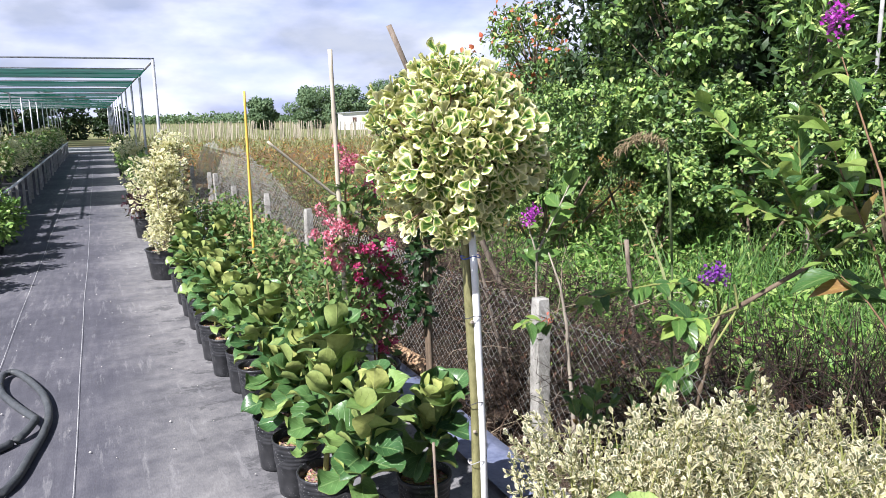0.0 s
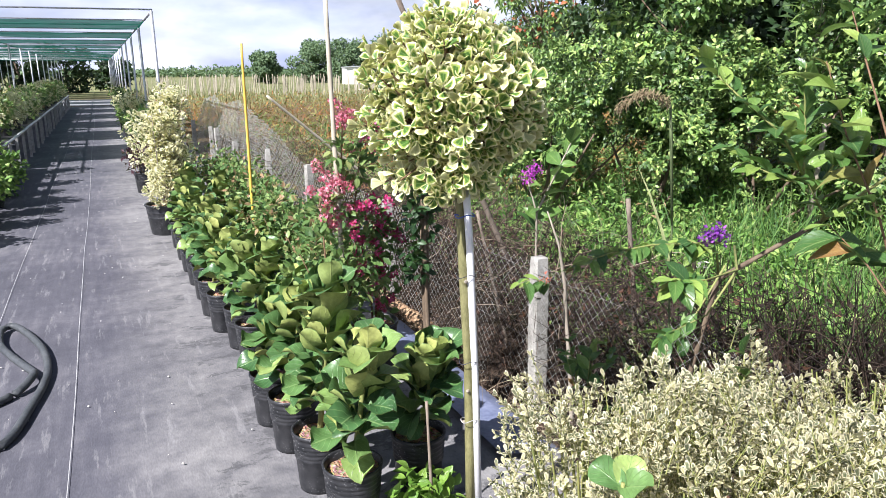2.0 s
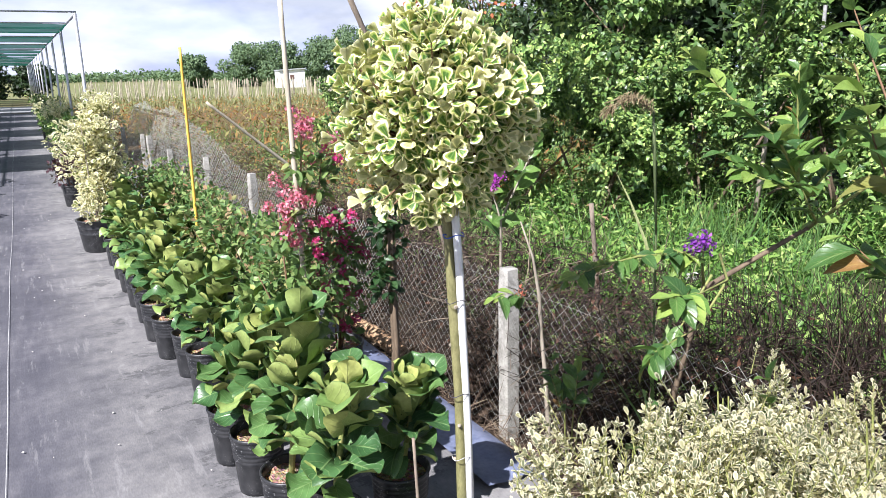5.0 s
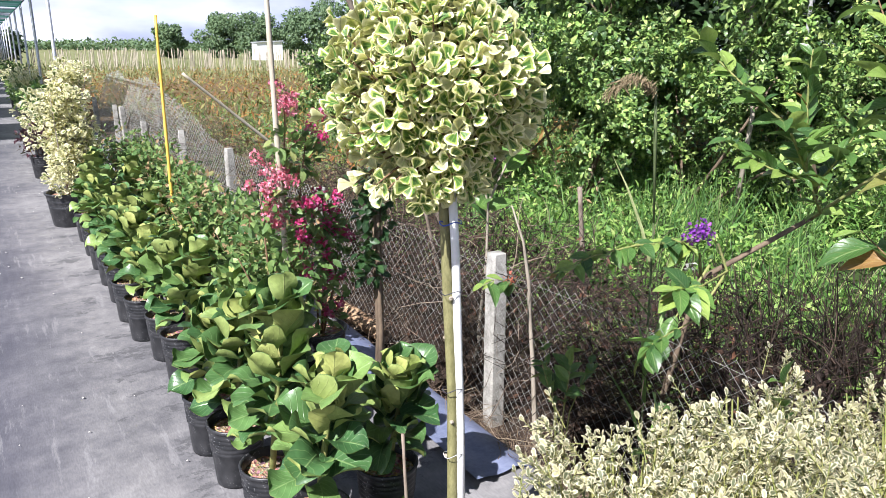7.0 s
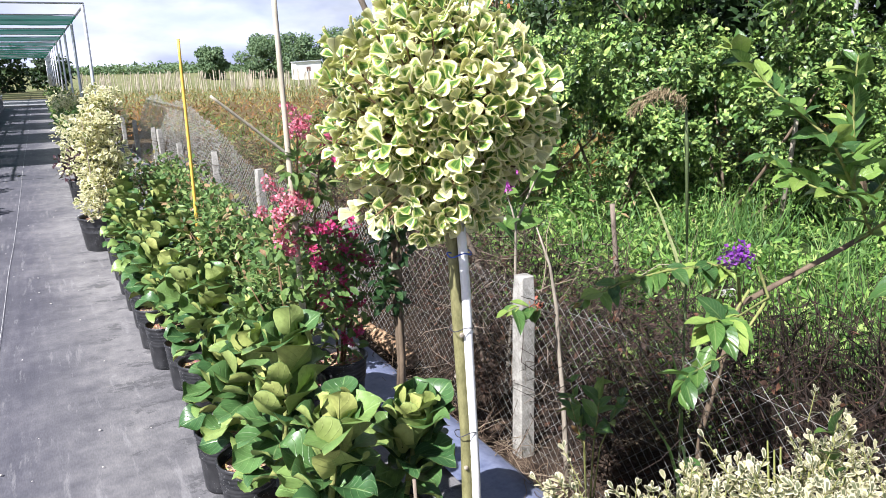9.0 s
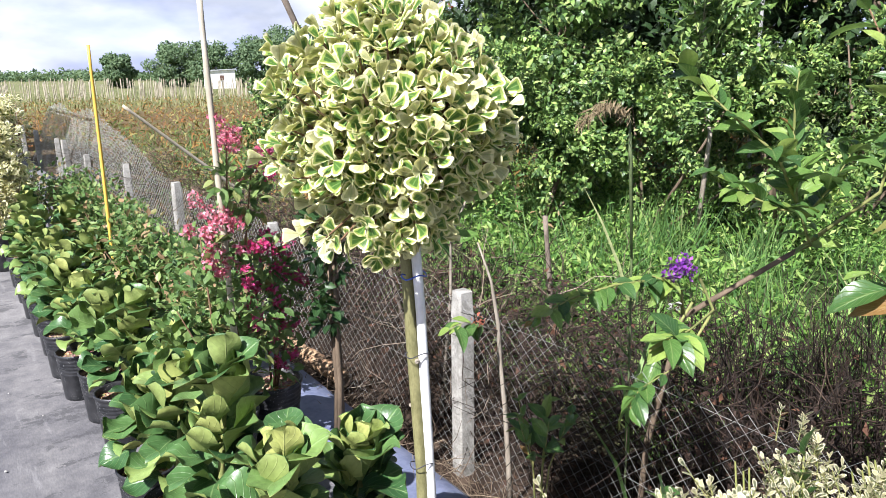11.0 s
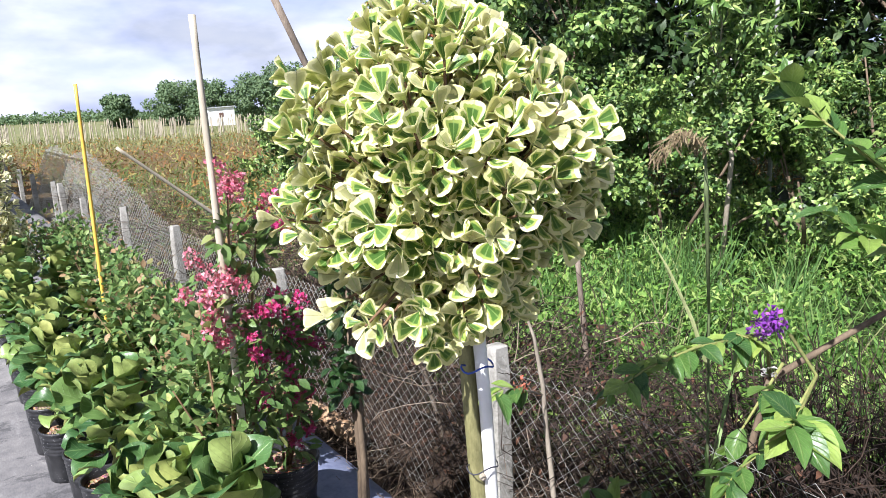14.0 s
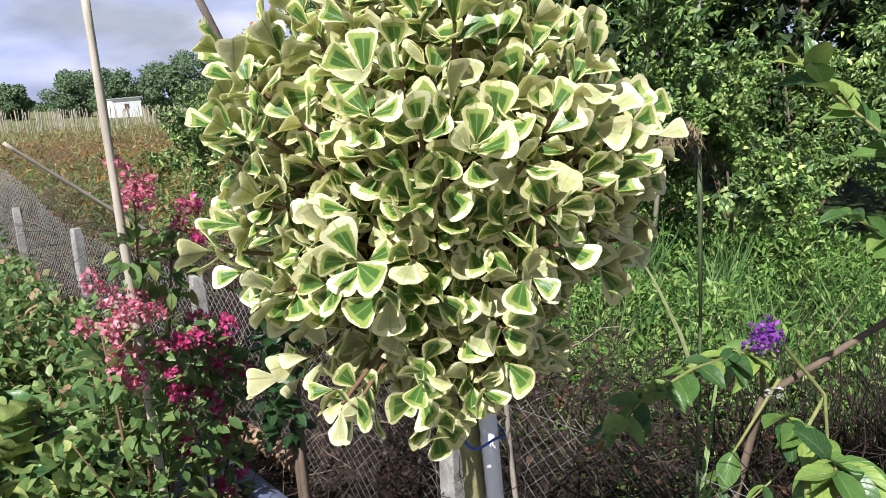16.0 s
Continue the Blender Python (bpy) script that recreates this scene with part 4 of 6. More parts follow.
def dark_standard():
    g = np.random.default_rng(8)
    ob = thing("small_tree", (1.66, 3.4, -0.01), "slim dark-leaved young tree standing at the cloth edge", "small tree")
    for k, (a, b) in enumerate(((0.0, 0.0), (0.018, 0.01), (-0.012, 0.014))):
        part("trunk", mesh_of("trunk", *tube([(a, b, -0.02), (a * 0.4 + 0.01, b, 0.3), (a * 0.8, b, 0.6), (a, b * 0.3, 0.95)], [0.014, 0.012, 0.011, 0.008], 7), M["bark"]), ob)
    cl = [(g.normal() * 0.03, g.normal() * 0.03, z, 0.042) for z in np.linspace(0.58, 1.0, 10)]
    cl += [(-0.07 + g.normal() * 0.02, 0.0, z, 0.05) for z in np.linspace(0.86, 0.98, 2)]
    bushy(ob, g, cl, leaf(0.05, 0.028, "ovate", 1, 0.3, 0.2), M["dark_leaf"], 20, label="dark green leaves")


dark_standard()


def cream_shrub():
    g = np.random.default_rng(12)
    ob = thing("variegated_shrub", (0.795, 7.62, 0), "tall cream-variegated shrub in a large black tub", "potted shrub")
    part("pot", mesh_of("pot", *pot_shape(0.195, 0.29, 26, 2), M["pot"]), ob, "large black plastic tub")
    part("soil", mesh_of("soil", *soil_shape(0.175, 0.25, 3), M["soil"]), ob)
    stems, cl = [], []
    for k in range(9):
        a, r = g.uniform(0, 6.28), g.uniform(0.08, 0.24)
        top = g.uniform(0.95, 1.36)
        tip = (math.cos(a) * r, math.sin(a) * r, top)
        stems.append(([(tip[0] * 0.2, tip[1] * 0.2, 0.26), (tip[0] * 0.8, tip[1] * 0.8, 0.7), tip], 0.008))
        for z in np.linspace(0.36, top, 9):
            q = 0.6 + 0.5 * math.sin(z * 5)
            cl.append((tip[0] * q + g.normal() * 0.03, tip[1] * q + g.normal() * 0.03, z, 0.105 - 0.03 * z / 1.4))
    for k in range(22):
        a = g.uniform(0, 6.28)
        cl.append((math.cos(a) * 0.2, math.sin(a) * 0.2, g.uniform(0.34, 1.15), 0.1))
    twiggy(ob, stems, "pale_bark")
    bushy(ob, g, cl, leaf(0.042, 0.034, "spoon", 1, 0.35, 0.1), M["cream_leaf"], 52, label="cream and green leaves")


cream_shrub()


def generic_bush(name, at, clumps, material, template, per, seed, label, category, group="", stems=3, pot=None, stem_mat="twig", fl=None):
    g = np.random.default_rng(seed)
    ob = thing(name, at, label, category, group)
    if pot:
        pot_on(ob, pot, pot * 2, "black plastic grow pot", seed)
    cl = []
    for x, y, z, r, n in clumps:
        for _ in range(n):
            d = unit(g.normal(size=(1, 3)))[0] * r * g.uniform(0.3, 1.0)
            cl.append((x + d[0], y + d[1], max(z + d[2], 0.03), r * 0.45))
    tops = [cl[int(g.integers(len(cl)))] for _ in range(stems)]
    twiggy(ob, [([(0.02 * k, 0, 0.0 if not pot else pot * 1.6), (t[0] * 0.5, t[1] * 0.5, t[2] * 0.55), t[:3]], 0.006 + 0.006 * (t[2])) for k, t in enumerate(tops)], stem_mat)
    bushy(ob, g, cl, template, material, per)
    if fl:
        mk, n, r = fl
        for k in range(n):
            c = cl[int(g.integers(len(cl)))]
            flower_head(ob, (c[0], c[1], c[2] + c[3] * 0.8), (r, r, r), g, M[mk], 14)
    return ob


generic_bush("plum_shrub", (0.74, 10.3, 0), [(0, 0, 0.42, 0.2, 16)], M["plum_leaf"], leaf(0.06, 0.025, "lance", 1, 0.3, 0.3), 28, 70, "dark plum-leaved shrub in a black pot", "potted shrub", pot=0.13)
for k, (y, h) in enumerate(((10.6, 0.75), (12.2, 0.95), (13.6, 1.0), (15.2, 1.1), (16.9, 1.0), (18.6, 1.05), (20.6, 1.0), (23, 1.0), (26, 1.05), (29, 1.0))):
    generic_bush("nursery_shrub", (0.84 + 0.08 * (k % 2), y + 0.9, 0), [(0, 0, h * 0.7, 0.3, 18)], M["bush_leaf"] if k % 3 else M["cream_leaf"], leaf(0.075, 0.045, "tiny", 1, 0.3, 0.2), 28, 80 + k, "bushy potted nursery shrub along the walkway", "potted shrub", "potted shrubs under the shade house", pot=0.14)


# -- the bench side of the walkway --
def build_bench(y0, y1, seed):
    g = random.Random(seed)
    ob = thing("plant_bench", (-1.44, (y0 + y1) / 2, 0), "weathered plant bench on pale posts with a pipe rail", "bench")
    c = (y0 + y1) / 2
    part("top", mesh_of("top", *box(-0.5, y0 - c, 0.44, 0.46, y1 - c, 0.48), M["debris"], False), ob, "black-covered top")
    part("rail", mesh_of("rail", *tube([(0.53, y0 - c, 0.55), (0.53, 0, 0.56), (0.53, y1 - c, 0.55)], 0.02, 8), M["steel"]), ob, "grey pipe rail")
    y = y0 + 0.1
    while y < y1:
        part("post", mesh_of("post", *box(-0.022, -0.022, 0.0, 0.022, 0.022, 0.54, 0.005), M["white_post"], False), ob, "", Matrix.Translation((0.5 + g.uniform(-0.015, 0.015), y - c, 0)) @ Matrix.Rotation(g.uniform(-0.05, 0.05), 4, "X"))
        y += g.uniform(0.8, 1.1)
    y = y0 + 0.3
    while y < y1:
        part("post", mesh_of("post", *box(-0.025, -0.025, 0.0, 0.025, 0.025, 0.44, 0.005), M["white_post"], False), ob, "", Matrix.Translation((-0.42, y - c, 0)))
        y += 1.2
    return ob


for k, (a, b) in enumerate(((9.6, 13.4), (13.5, 18.2), (18.3, 23.4), (23.5, 29.0), (29.1, 36))):
    build_bench(a, b, k)
kinds = [("cream_leaf", "cream-leaved nursery plant standing on the bench"), ("shrub_leaf", "green nursery plant standing on the bench"), ("rose_leaf", "rose bush standing on the bench"), ("cream_leaf", "cream-leaved nursery plant standing on the bench")]
for k in range(34):
    y = 9.8 + 0.76 * k
    x = -1.16 - 0.4 * (k % 2)
    mk, lab = kinds[(k * 7 + k // 3) % 4 if k > 9 else (0, 0, 3, 0, 1, 3, 0, 2, 0, 1)[k]]
    ob = generic_bush("bench_plant", (x, y, 0.48), [(0, 0, 0.4, 0.28, 20)], M[mk], leaf(0.08, 0.046, "tiny", 1, 0.3, 0.2), 30, 120 + k, lab, "potted plant", "plants on the benches", pot=0.1, fl=("pink", 2, 0.04) if mk == "rose_leaf" else None)
for k, (x, y, h) in enumerate(((-0.92, 8.5, 0.45), (-0.94, 9.2, 0.55), (-0.9, 9.9, 0.5), (-0.9, 10.7, 0.4), (-1.1, 7.8, 0.4), (-1.5, 7.9, 0.6), (-1.5, 8.8, 0.65))):
    generic_bush("sprawling_plant", (x, y, 0), [(0, 0, h * 0.8, 0.29, 24)], M["weed_leaf"], leaf(0.065, 0.04, "small", 1, 0.3, 0.2), 34, 170 + k, "sprawling green plant leaning out from the bench", "potted plant", "plants beside the bench", pot=0.11, fl=("purple", 3, 0.03) if k in (2, 3) else None)


# -- a small seedling with its stick at the foot of the topiary --
generic_bush("seedling", (1.17, 2.3, 0), [(0, 0, 0.12, 0.1, 12)], M["big_seedling"], leaf(0.05, 0.032, "ovate", 1, 0.4, 0.2), 12, 190, "small bright green seedling at the topiary's foot", "seedling")


# -- the clipped silver hedge --
def hedge_top(x, y):
    """Uneven clipped surface of the hedge."""
    return 0.79 + 0.2 * noise.noise((x * 3.4, y * 3.4, 2.0)) + 0.07 * noise.noise((x * 9, y * 9, 5.0)) - 0.16 * max(x - 2.0, 0)


def silver_hedge(at, radius, seed, label):
    """Fine upright shoots with paired small leaves over a twiggy frame."""
    g = np.random.default_rng(seed)
    ob = thing("variegated_hedge_shrub", at, label, "hedge shrub", "low variegated hedge shrubs")
    o = np.array(at)
    stems, pos, along, face = [], [], [], []
    for k in range(560):
        a, q = g.uniform(0, 6.28), radius * g.uniform(0, 1) ** 0.5
        x, y = o[0] + math.cos(a) * q, o[1] + math.sin(a) * q
        low = g.uniform(0, 1) ** 2.2 * 0.32 + 0.5 * max(q / radius - 0.86, 0) * g.uniform(0, 4)
        if noise.noise((x * 7.5, y * 7.5, 8.0)) < -0.22 and low < 0.12:
            continue
        tip = np.array([x, y, max(hedge_top(x, y) - low + (0.05 if g.random() < 0.12 else 0.0), 0.1)])
        ln = g.uniform(0.04, 0.1)
        out_ = np.array([math.cos(a), math.sin(a), 0]) * (q / radius) ** 2 * 0.7
        dirn = unit((out_ + np.array([-0.05, -0.05, 0.85]) + g.normal(size=3) * 0.32)[None])[0]
        foot = tip - dirn * ln - o
        stems.append(tube([foot, tip - o], [0.0016, 0.0009], 3, False))
        e1 = unit(np.cross(dirn, [[0.3, 0.5, 0.2]]))[0]
        e2 = np.cross(dirn, e1)
        for j in range(12):
            b = (j // 2) * 1.5708 + (j % 2) * 3.1416 + g.uniform(-0.35, 0.35)
            t = (j // 2) / 5
            side = e1 * math.cos(b) + e2 * math.sin(b)
            op = radians(80 - 46 * t + g.uniform(-12, 12))
            pos.append(foot + dirn * ln * (0.12 + 0.88 * t))
            along.append(dirn * math.cos(op) + side * math.sin(op))
            face.append(dirn * math.sin(op) - side * math.cos(op))
    big = []
    for k in range(22):
        a, q = g.uniform(0, 6.28), radius * g.uniform(0.2, 0.95)
        big.append(tube([(g.normal() * 0.02, g.normal() * 0.02, 0.0), (math.cos(a) * q * 0.7, math.sin(a) * q * 0.7, (0.45 - o[2])), (math.cos(a) * q, math.sin(a) * q, 0.74 - o[2])], [0.009, 0.006, 0.002], 5, False))
    part("branchwork", mesh_of("branchwork", *join(*big, *stems), M["green_twig"]), ob, "thin olive twigs", kind="stuff")
    me = mass("foliage", leaf(0.0165, 0.008, "spoon", 0.5, 0.2, 0.06), np.array(pos), turn_to(np.array(along), np.array(face)), g.uniform(0.7, 1.3, len(pos)), M["hedge_leaf"])
    part("foliage", me, ob, "small cream-edged grey-green leaves", kind="stuff")
    return ob


HEDGE = [(1.29, 1.5), (1.25, 1.14), (1.6, 1.44), (1.6, 1.08), (1.95, 1.27), (1.95, 0.92), (2.3, 1.18), (2.3, 0.82), (1.28, 0.78), (1.66, 0.72), (2.02, 0.6), (2.66, 1.05)]
for k, (x, y) in enumerate(HEDGE):
    silver_hedge((x, y, ground_z(x, y)), 0.265, 210 + k, "low twiggy hedge shrub with small cream-edged grey-green leaves")


# -- the big-leaved flowering shrub by the fence --
BIG = [leaf_mesh("crape_leaf", leaf(0.115, 0.062, "ovate", 2, 0.45, b, 0.05, s), M["big_leaf"]) for s, b in ((1, 0.1), (2, 0.3), (3, 0.5))]
BIG_OLD = [leaf_mesh("crape_leaf_old", leaf(0.11, 0.05, "ovate", 2, 0.5, b, 0.03, s), M["big_leaf_old"]) for s, b in ((4, 0.2), (5, 0.5))]


def leafy_branch(ob, o, pts, r, g, spacing, size, twig_mat="twig", old=0.06, start=0.2, droop=0.0):
    """A branch with paired single leaves along it."""
    pv = [Vector(p) - Vector(o) for p in pts]
    part("branch", mesh_of("branch", *tube(pv, [r * (1 - 0.7 * k / (len(pv) - 1)) for k in range(len(pv))], 7), M[twig_mat]), ob)
    seg = [(pv[k + 1] - pv[k]).length for k in range(len(pv) - 1)]
    total = sum(seg)
    s = total * start
    k = 0
    while s <= total:
        t, i = s, 0
        while i < len(seg) - 1 and t > seg[i]:
            t -= seg[i]
            i += 1
        p = pv[i].lerp(pv[i + 1], min(t / seg[i], 1))
        d = (pv[i + 1] - pv[i]).normalized()
        side = d.cross(Vector((0, 0, 1)))
        side = side.normalized() if side.length > 0.1 else Vector((1, 0, 0))
        for sg in (1, -1):
            if g.random() < 0.14:
                continue
            a = Vector(side * sg * g.uniform(0.3, 1.0) + d * g.uniform(0.4, 1.0) + Vector((g.uniform(-0.6, 0.6), g.uniform(-0.6, 0.6), g.uniform(-0.35, 0.5) - droop)))
            up = Vector((g.uniform(-0.8, 0.5), g.uniform(-0.8, 0.5), 1))
            R = turn_to(np.array([a]), np.array([up]))[0]
            me = BIG_OLD[k % 2] if g.random() < old else BIG[(k + (sg > 0)) % 3]
            sc = size * g.uniform(0.6, 1.2) * (0.7 if s > total * 0.9 else 1)
            part("leaf", me, ob, "", Matrix.Translation(p) @ Matrix([list(row) for row in R]).to_4x4() @ Matrix.Scale(sc, 4))
        s += spacing * g.uniform(0.85, 1.15)
        k += 1


def flowering_shrub():
    g = random.Random(5)
    gn = np.random.default_rng(5)
    o = (2.46, 2.5, ground_z(2.46, 2.5))
    ob = thing("queen_crape_shrub", o, "open shrub with large glossy leaves and purple flower heads", "flowering shrub")
    b = Vector(o)
    fork = (2.72, 2.12, 0.95)
    part("trunk", mesh_of("trunk", *tube([(0, 0, -0.02), (0.0, -0.03, 0.6), (0.06, -0.1, 1.1), tuple(Vector(fork) - b)], [0.013, 0.012, 0.011, 0.008], 8), M["bark"]), ob)
    br = [
        # the low arm out past the flower towards the walkway
        ([(2.52, 2.4, 0.69), (2.5, 2.4, 0.79), (2.34, 2.4, 0.86)], 0.007, 0.05, 0.85, 0.2, 0.4),
        ([(2.5, 2.4, 0.83), (2.18, 2.42, 0.85), (1.98, 2.42, 0.84), (1.8, 2.41, 0.8)], 0.006, 0.032, 0.66, 0.25, 0.1),
        ([(2.55, 2.36, 0.82), (2.4, 2.2, 0.78), (2.15, 2.1, 0.8), (2.02, 2.05, 0.82)], 0.006, 0.05, 0.7, 0.2, 0.8),
        ([(2.02, 2.05, 0.82), (1.97, 2.02, 0.84), (1.92, 2.0, 0.85)], 0.004, 0.014, 0.95, 0.25, 0.05),
        ([(2.2, 2.22, 0.8), (2.14, 2.14, 0.8), (2.1, 2.12, 0.79)], 0.004, 0.02, 0.85, 0.2, 0.2),
        ([(2.4, 2.2, 0.78), (2.32, 2.25, 0.6), (2.2, 2.28, 0.55)], 0.005, 0.05, 0.7, 0.3, 0.8),
        ([(2.2, 2.28, 0.55), (2.14, 2.27, 0.54), (2.1, 2.26, 0.5)], 0.004, 0.018, 0.85, 0.35, 0.05),
        ([(2.5, 2.35, 0.75), (2.45, 2.45, 0.5), (2.4, 2.46, 0.38)], 0.005, 0.03, 0.85, 0.4, 0.6),
        # the upright sprays
        ([fork, (2.6, 2.02, 1.0), (2.42, 1.98, 1.16)], 0.008, 0.05, 0.8, 0.0, 0.4),
        ([(2.42, 1.98, 1.16), (2.3, 1.98, 1.3), (2.2, 2.08, 1.42), (2.16, 2.16, 1.5), (2.15, 2.23, 1.57)], 0.005, 0.026, 0.72, -0.1, 0.05),
        ([(2.42, 1.98, 1.14), (2.32, 1.96, 1.15), (2.26, 2.04, 1.19), (2.22, 2.12, 1.25)], 0.005, 0.026, 0.76, -0.05, 0.05),
        ([(2.42, 1.98, 1.16), (2.46, 2.03, 1.34), (2.43, 2.02, 1.44), (2.4, 2.0, 1.52)], 0.006, 0.03, 0.8, -0.15, 0.05),
        ([(2.5, 2.0, 1.09), (2.5, 1.93, 1.2), (2.56, 1.9, 1.32)], 0.005, 0.03, 0.8, 0.0, 0.1),
        ([fork, (2.85, 1.95, 1.15), (2.8, 1.9, 1.45), (2.78, 1.88, 1.62)], 0.007, 0.045, 0.85, 0.0, 0.4),
    ]
    for pts, r, sp, sz, dr, s0 in br:
        leafy_branch(ob, o, pts, r, g, sp, sz, "green_twig", 0.04, s0, dr)
    for p in ((2.456, 2.373, 0.886), (2.5, 2.383, 0.862), (2.41, 2.371, 0.865)):
        flower_head(ob, tuple(Vector(p) - b), (0.034, 0.034, 0.036), gn, M["purple"], 54, "purple crinkled flower head")
    flower_head(ob, tuple(Vector((2.31, 2.28, 0.79)) - b), (0.02, 0.02, 0.012), gn, M["white_petal"], 12, "small white flower")
    # a second shrub closer to the walkway, reaching over the hedge
    o1 = (2.1, 1.3, ground_z(2.1, 1.3))
    n1 = thing("queen_crape_shrub", o1, "tall shrub with bronze-tinged large leaves and a violet flower head", "flowering shrub")
    b1 = Vector(o1)
    part("trunk", mesh_of("trunk", *tube([(0, 0, -0.02), (-0.02, 0.02, 0.5), (-0.04, 0.06, 0.95)], [0.01, 0.008, 0.005], 8), M["bark"]), n1)
    for pts, r, sp, sz, dr, s0, old in (
        ([(2.06, 1.36, 0.9), (2.0, 1.42, 1.15), (1.9, 1.46, 1.35), (1.84, 1.49, 1.52)], 0.007, 0.04, 0.85, 0.2, 0.4, 0.45),
        ([(2.06, 1.36, 0.9), (2.04, 1.46, 1.02), (2.06, 1.6, 1.1)], 0.006, 0.05, 0.95, 0.25, 0.5, 0.1),
        ([(2.06, 1.36, 0.9), (2.16, 1.44, 1.0), (2.18, 1.56, 1.04)], 0.006, 0.05, 0.9, 0.25, 0.5, 0.1),
        ([(2.06, 1.36, 0.9), (2.175, 1.546, 1.327), (2.289, 1.751, 1.602), (2.329, 1.832, 1.720)], 0.008, 0.06, 0.9, 0.0, 0.75, 0.0),
    ):
        leafy_branch(n1, o1, pts, r * 0.55, g, sp, sz, "twig", old, s0, dr)
    for p in ((2.332, 1.843, 1.760), (2.356, 1.854, 1.799)):
        flower_head(n1, tuple(Vector(p) - b1), (0.04, 0.04, 0.05), gn, M["violet"], 60, "magenta-violet flower head")
    # single broad leaves poking up through the hedge
    for q, (tip, sz, rise) in enumerate((((1.703, 1.519, 0.84), 0.75, 0.25), ((1.42, 1.62, 0.8), 0.7, 0.2), ((1.6, 1.74, 0.66), 0.8, 0.2))):
        oq = (tip[0] + 0.02, tip[1] - 0.01, ground_z(tip[0], tip[1]))
        sq = thing("seedling", oq, "seedling with broad yellow-green leaves among the hedge", "seedling")
        leafy_branch(sq, oq, [oq, (oq[0], oq[1], tip[2] - rise), tip], 0.005, g, 0.05, sz, "green_twig", 0.0, 0.85)
    o5 = (1.1, 1.22, 0.0)
    s5 = thing("seedling", o5, "young fig shoot with two broad bright leaves at the hedge's edge", "seedling")
    part("stem", mesh_of("stem", *tube([(0, 0, 0), (0.01, 0.0, 0.4), (0.0, 0.0, 0.79)], [0.006, 0.005, 0.004], 6), M["green_twig"]), s5)
    for dx, dy in ((-0.5, 0.75), (0.6, 0.4), (0.1, -0.8)):
        R = turn_to(np.array([[dx, dy, 0.55]]), np.array([[-0.3, -0.5, 0.8]]))[0]
        part("leaf", FIG[1], s5, "", Matrix.Translation((0, 0, 0.78)) @ Matrix([list(row) for row in R]).to_4x4() @ Matrix.Scale(0.55, 4))
    # lower shoot with new bronze leaves near the fence
    o2 = (2.0, 2.55, ground_z(2.0, 2.55))
    sh = thing("queen_crape_seedling", o2, "leafy seedling with bronze young leaves by the fence foot", "flowering shrub")
    for k in range(5):
        a = 0.6 + 1.2 * k
        leafy_branch(sh, o2, [o2, (o2[0] + 0.03 * math.cos(a), o2[1] + 0.03 * math.sin(a), 0.2), (o2[0] + 0.1 * math.cos(a), o2[1] + 0.1 * math.sin(a), 0.42)], 0.004, g, 0.05, 0.66, "green_twig", 0.25 if k == 2 else 0.02, 0.72)
    # the plant with a violet flower behind the topiary
    o3 = (2.643, 4.077, ground_z(2.643, 4.077))
    fp = thing("queen_crape_shrub", o3, "tall slender shrub with large leaves and one violet flower head", "flowering shrub")
    leafy_branch(fp, o3, [o3, (2.716, 4.083, 0.300), (2.683, 4.036, 0.653), (2.598, 4.017, 0.869)], 0.012, g, 0.08, 1.3, "pale_bark", 0.1, 0.72)
    leafy_branch(fp, o3, [(2.683, 4.036, 0.653), (2.825, 4.042, 0.895), (2.968, 4.047, 1.147)], 0.008, g, 0.07, 1.4, "pale_bark", 0.02, 0.2)
    for p in ((2.621, 4.018, 0.907), (2.664, 4.029, 0.925), (2.598, 4.017, 0.869)):
        flower_head(fp, tuple(Vector(p) - Vector(o3)), (0.05, 0.05, 0.05), gn, M["violet"], 60, "violet flower head")
    # the thin bare sapling beside the fence post, with one leafy spray
    o4 = (2.37, 3.13, ground_z(2.37, 3.13))
    sp_ = thing("sapling", o4, "thin pale sapling with a single leafy spray and a coral bud", "sapling")
    knots = [o4, (2.352, 3.13, -0.2), (2.325, 3.13, 0.1), (2.297, 3.13, 0.31), (2.28, 3.13, 0.5), (2.24, 3.13, 0.69), (2.17, 3.13, 0.86)]
    part("trunk", mesh_of("trunk", *tube([tuple(Vector(p) - Vector(o4)) for p in knots], [0.014, 0.013, 0.011, 0.01, 0.009, 0.006, 0.003], 7), M["pale_bark"]), sp_)
    leafy_branch(sp_, o4, [(2.28, 3.13, 0.46), (2.18, 3.11, 0.51), (2.08, 3.1, 0.55), (2.0, 3.09, 0.54)], 0.004, g, 0.028, 0.9, "pale_bark", 0.0, 0.4, 0.45)
    flower_head(sp_, tuple(Vector((2.14, 3.09, 0.545)) - Vector(o4)), (0.028, 0.028, 0.024), gn, M["coral"], 22, "coral-red bud")


flowering_shrub()


# -- the fence and what grows through it --
def fence_x(y):
    return 2.42 - 0.03 * (y - 3.5) if y > 3.5 else 2.42 + 0.01 * (3.5 - y)


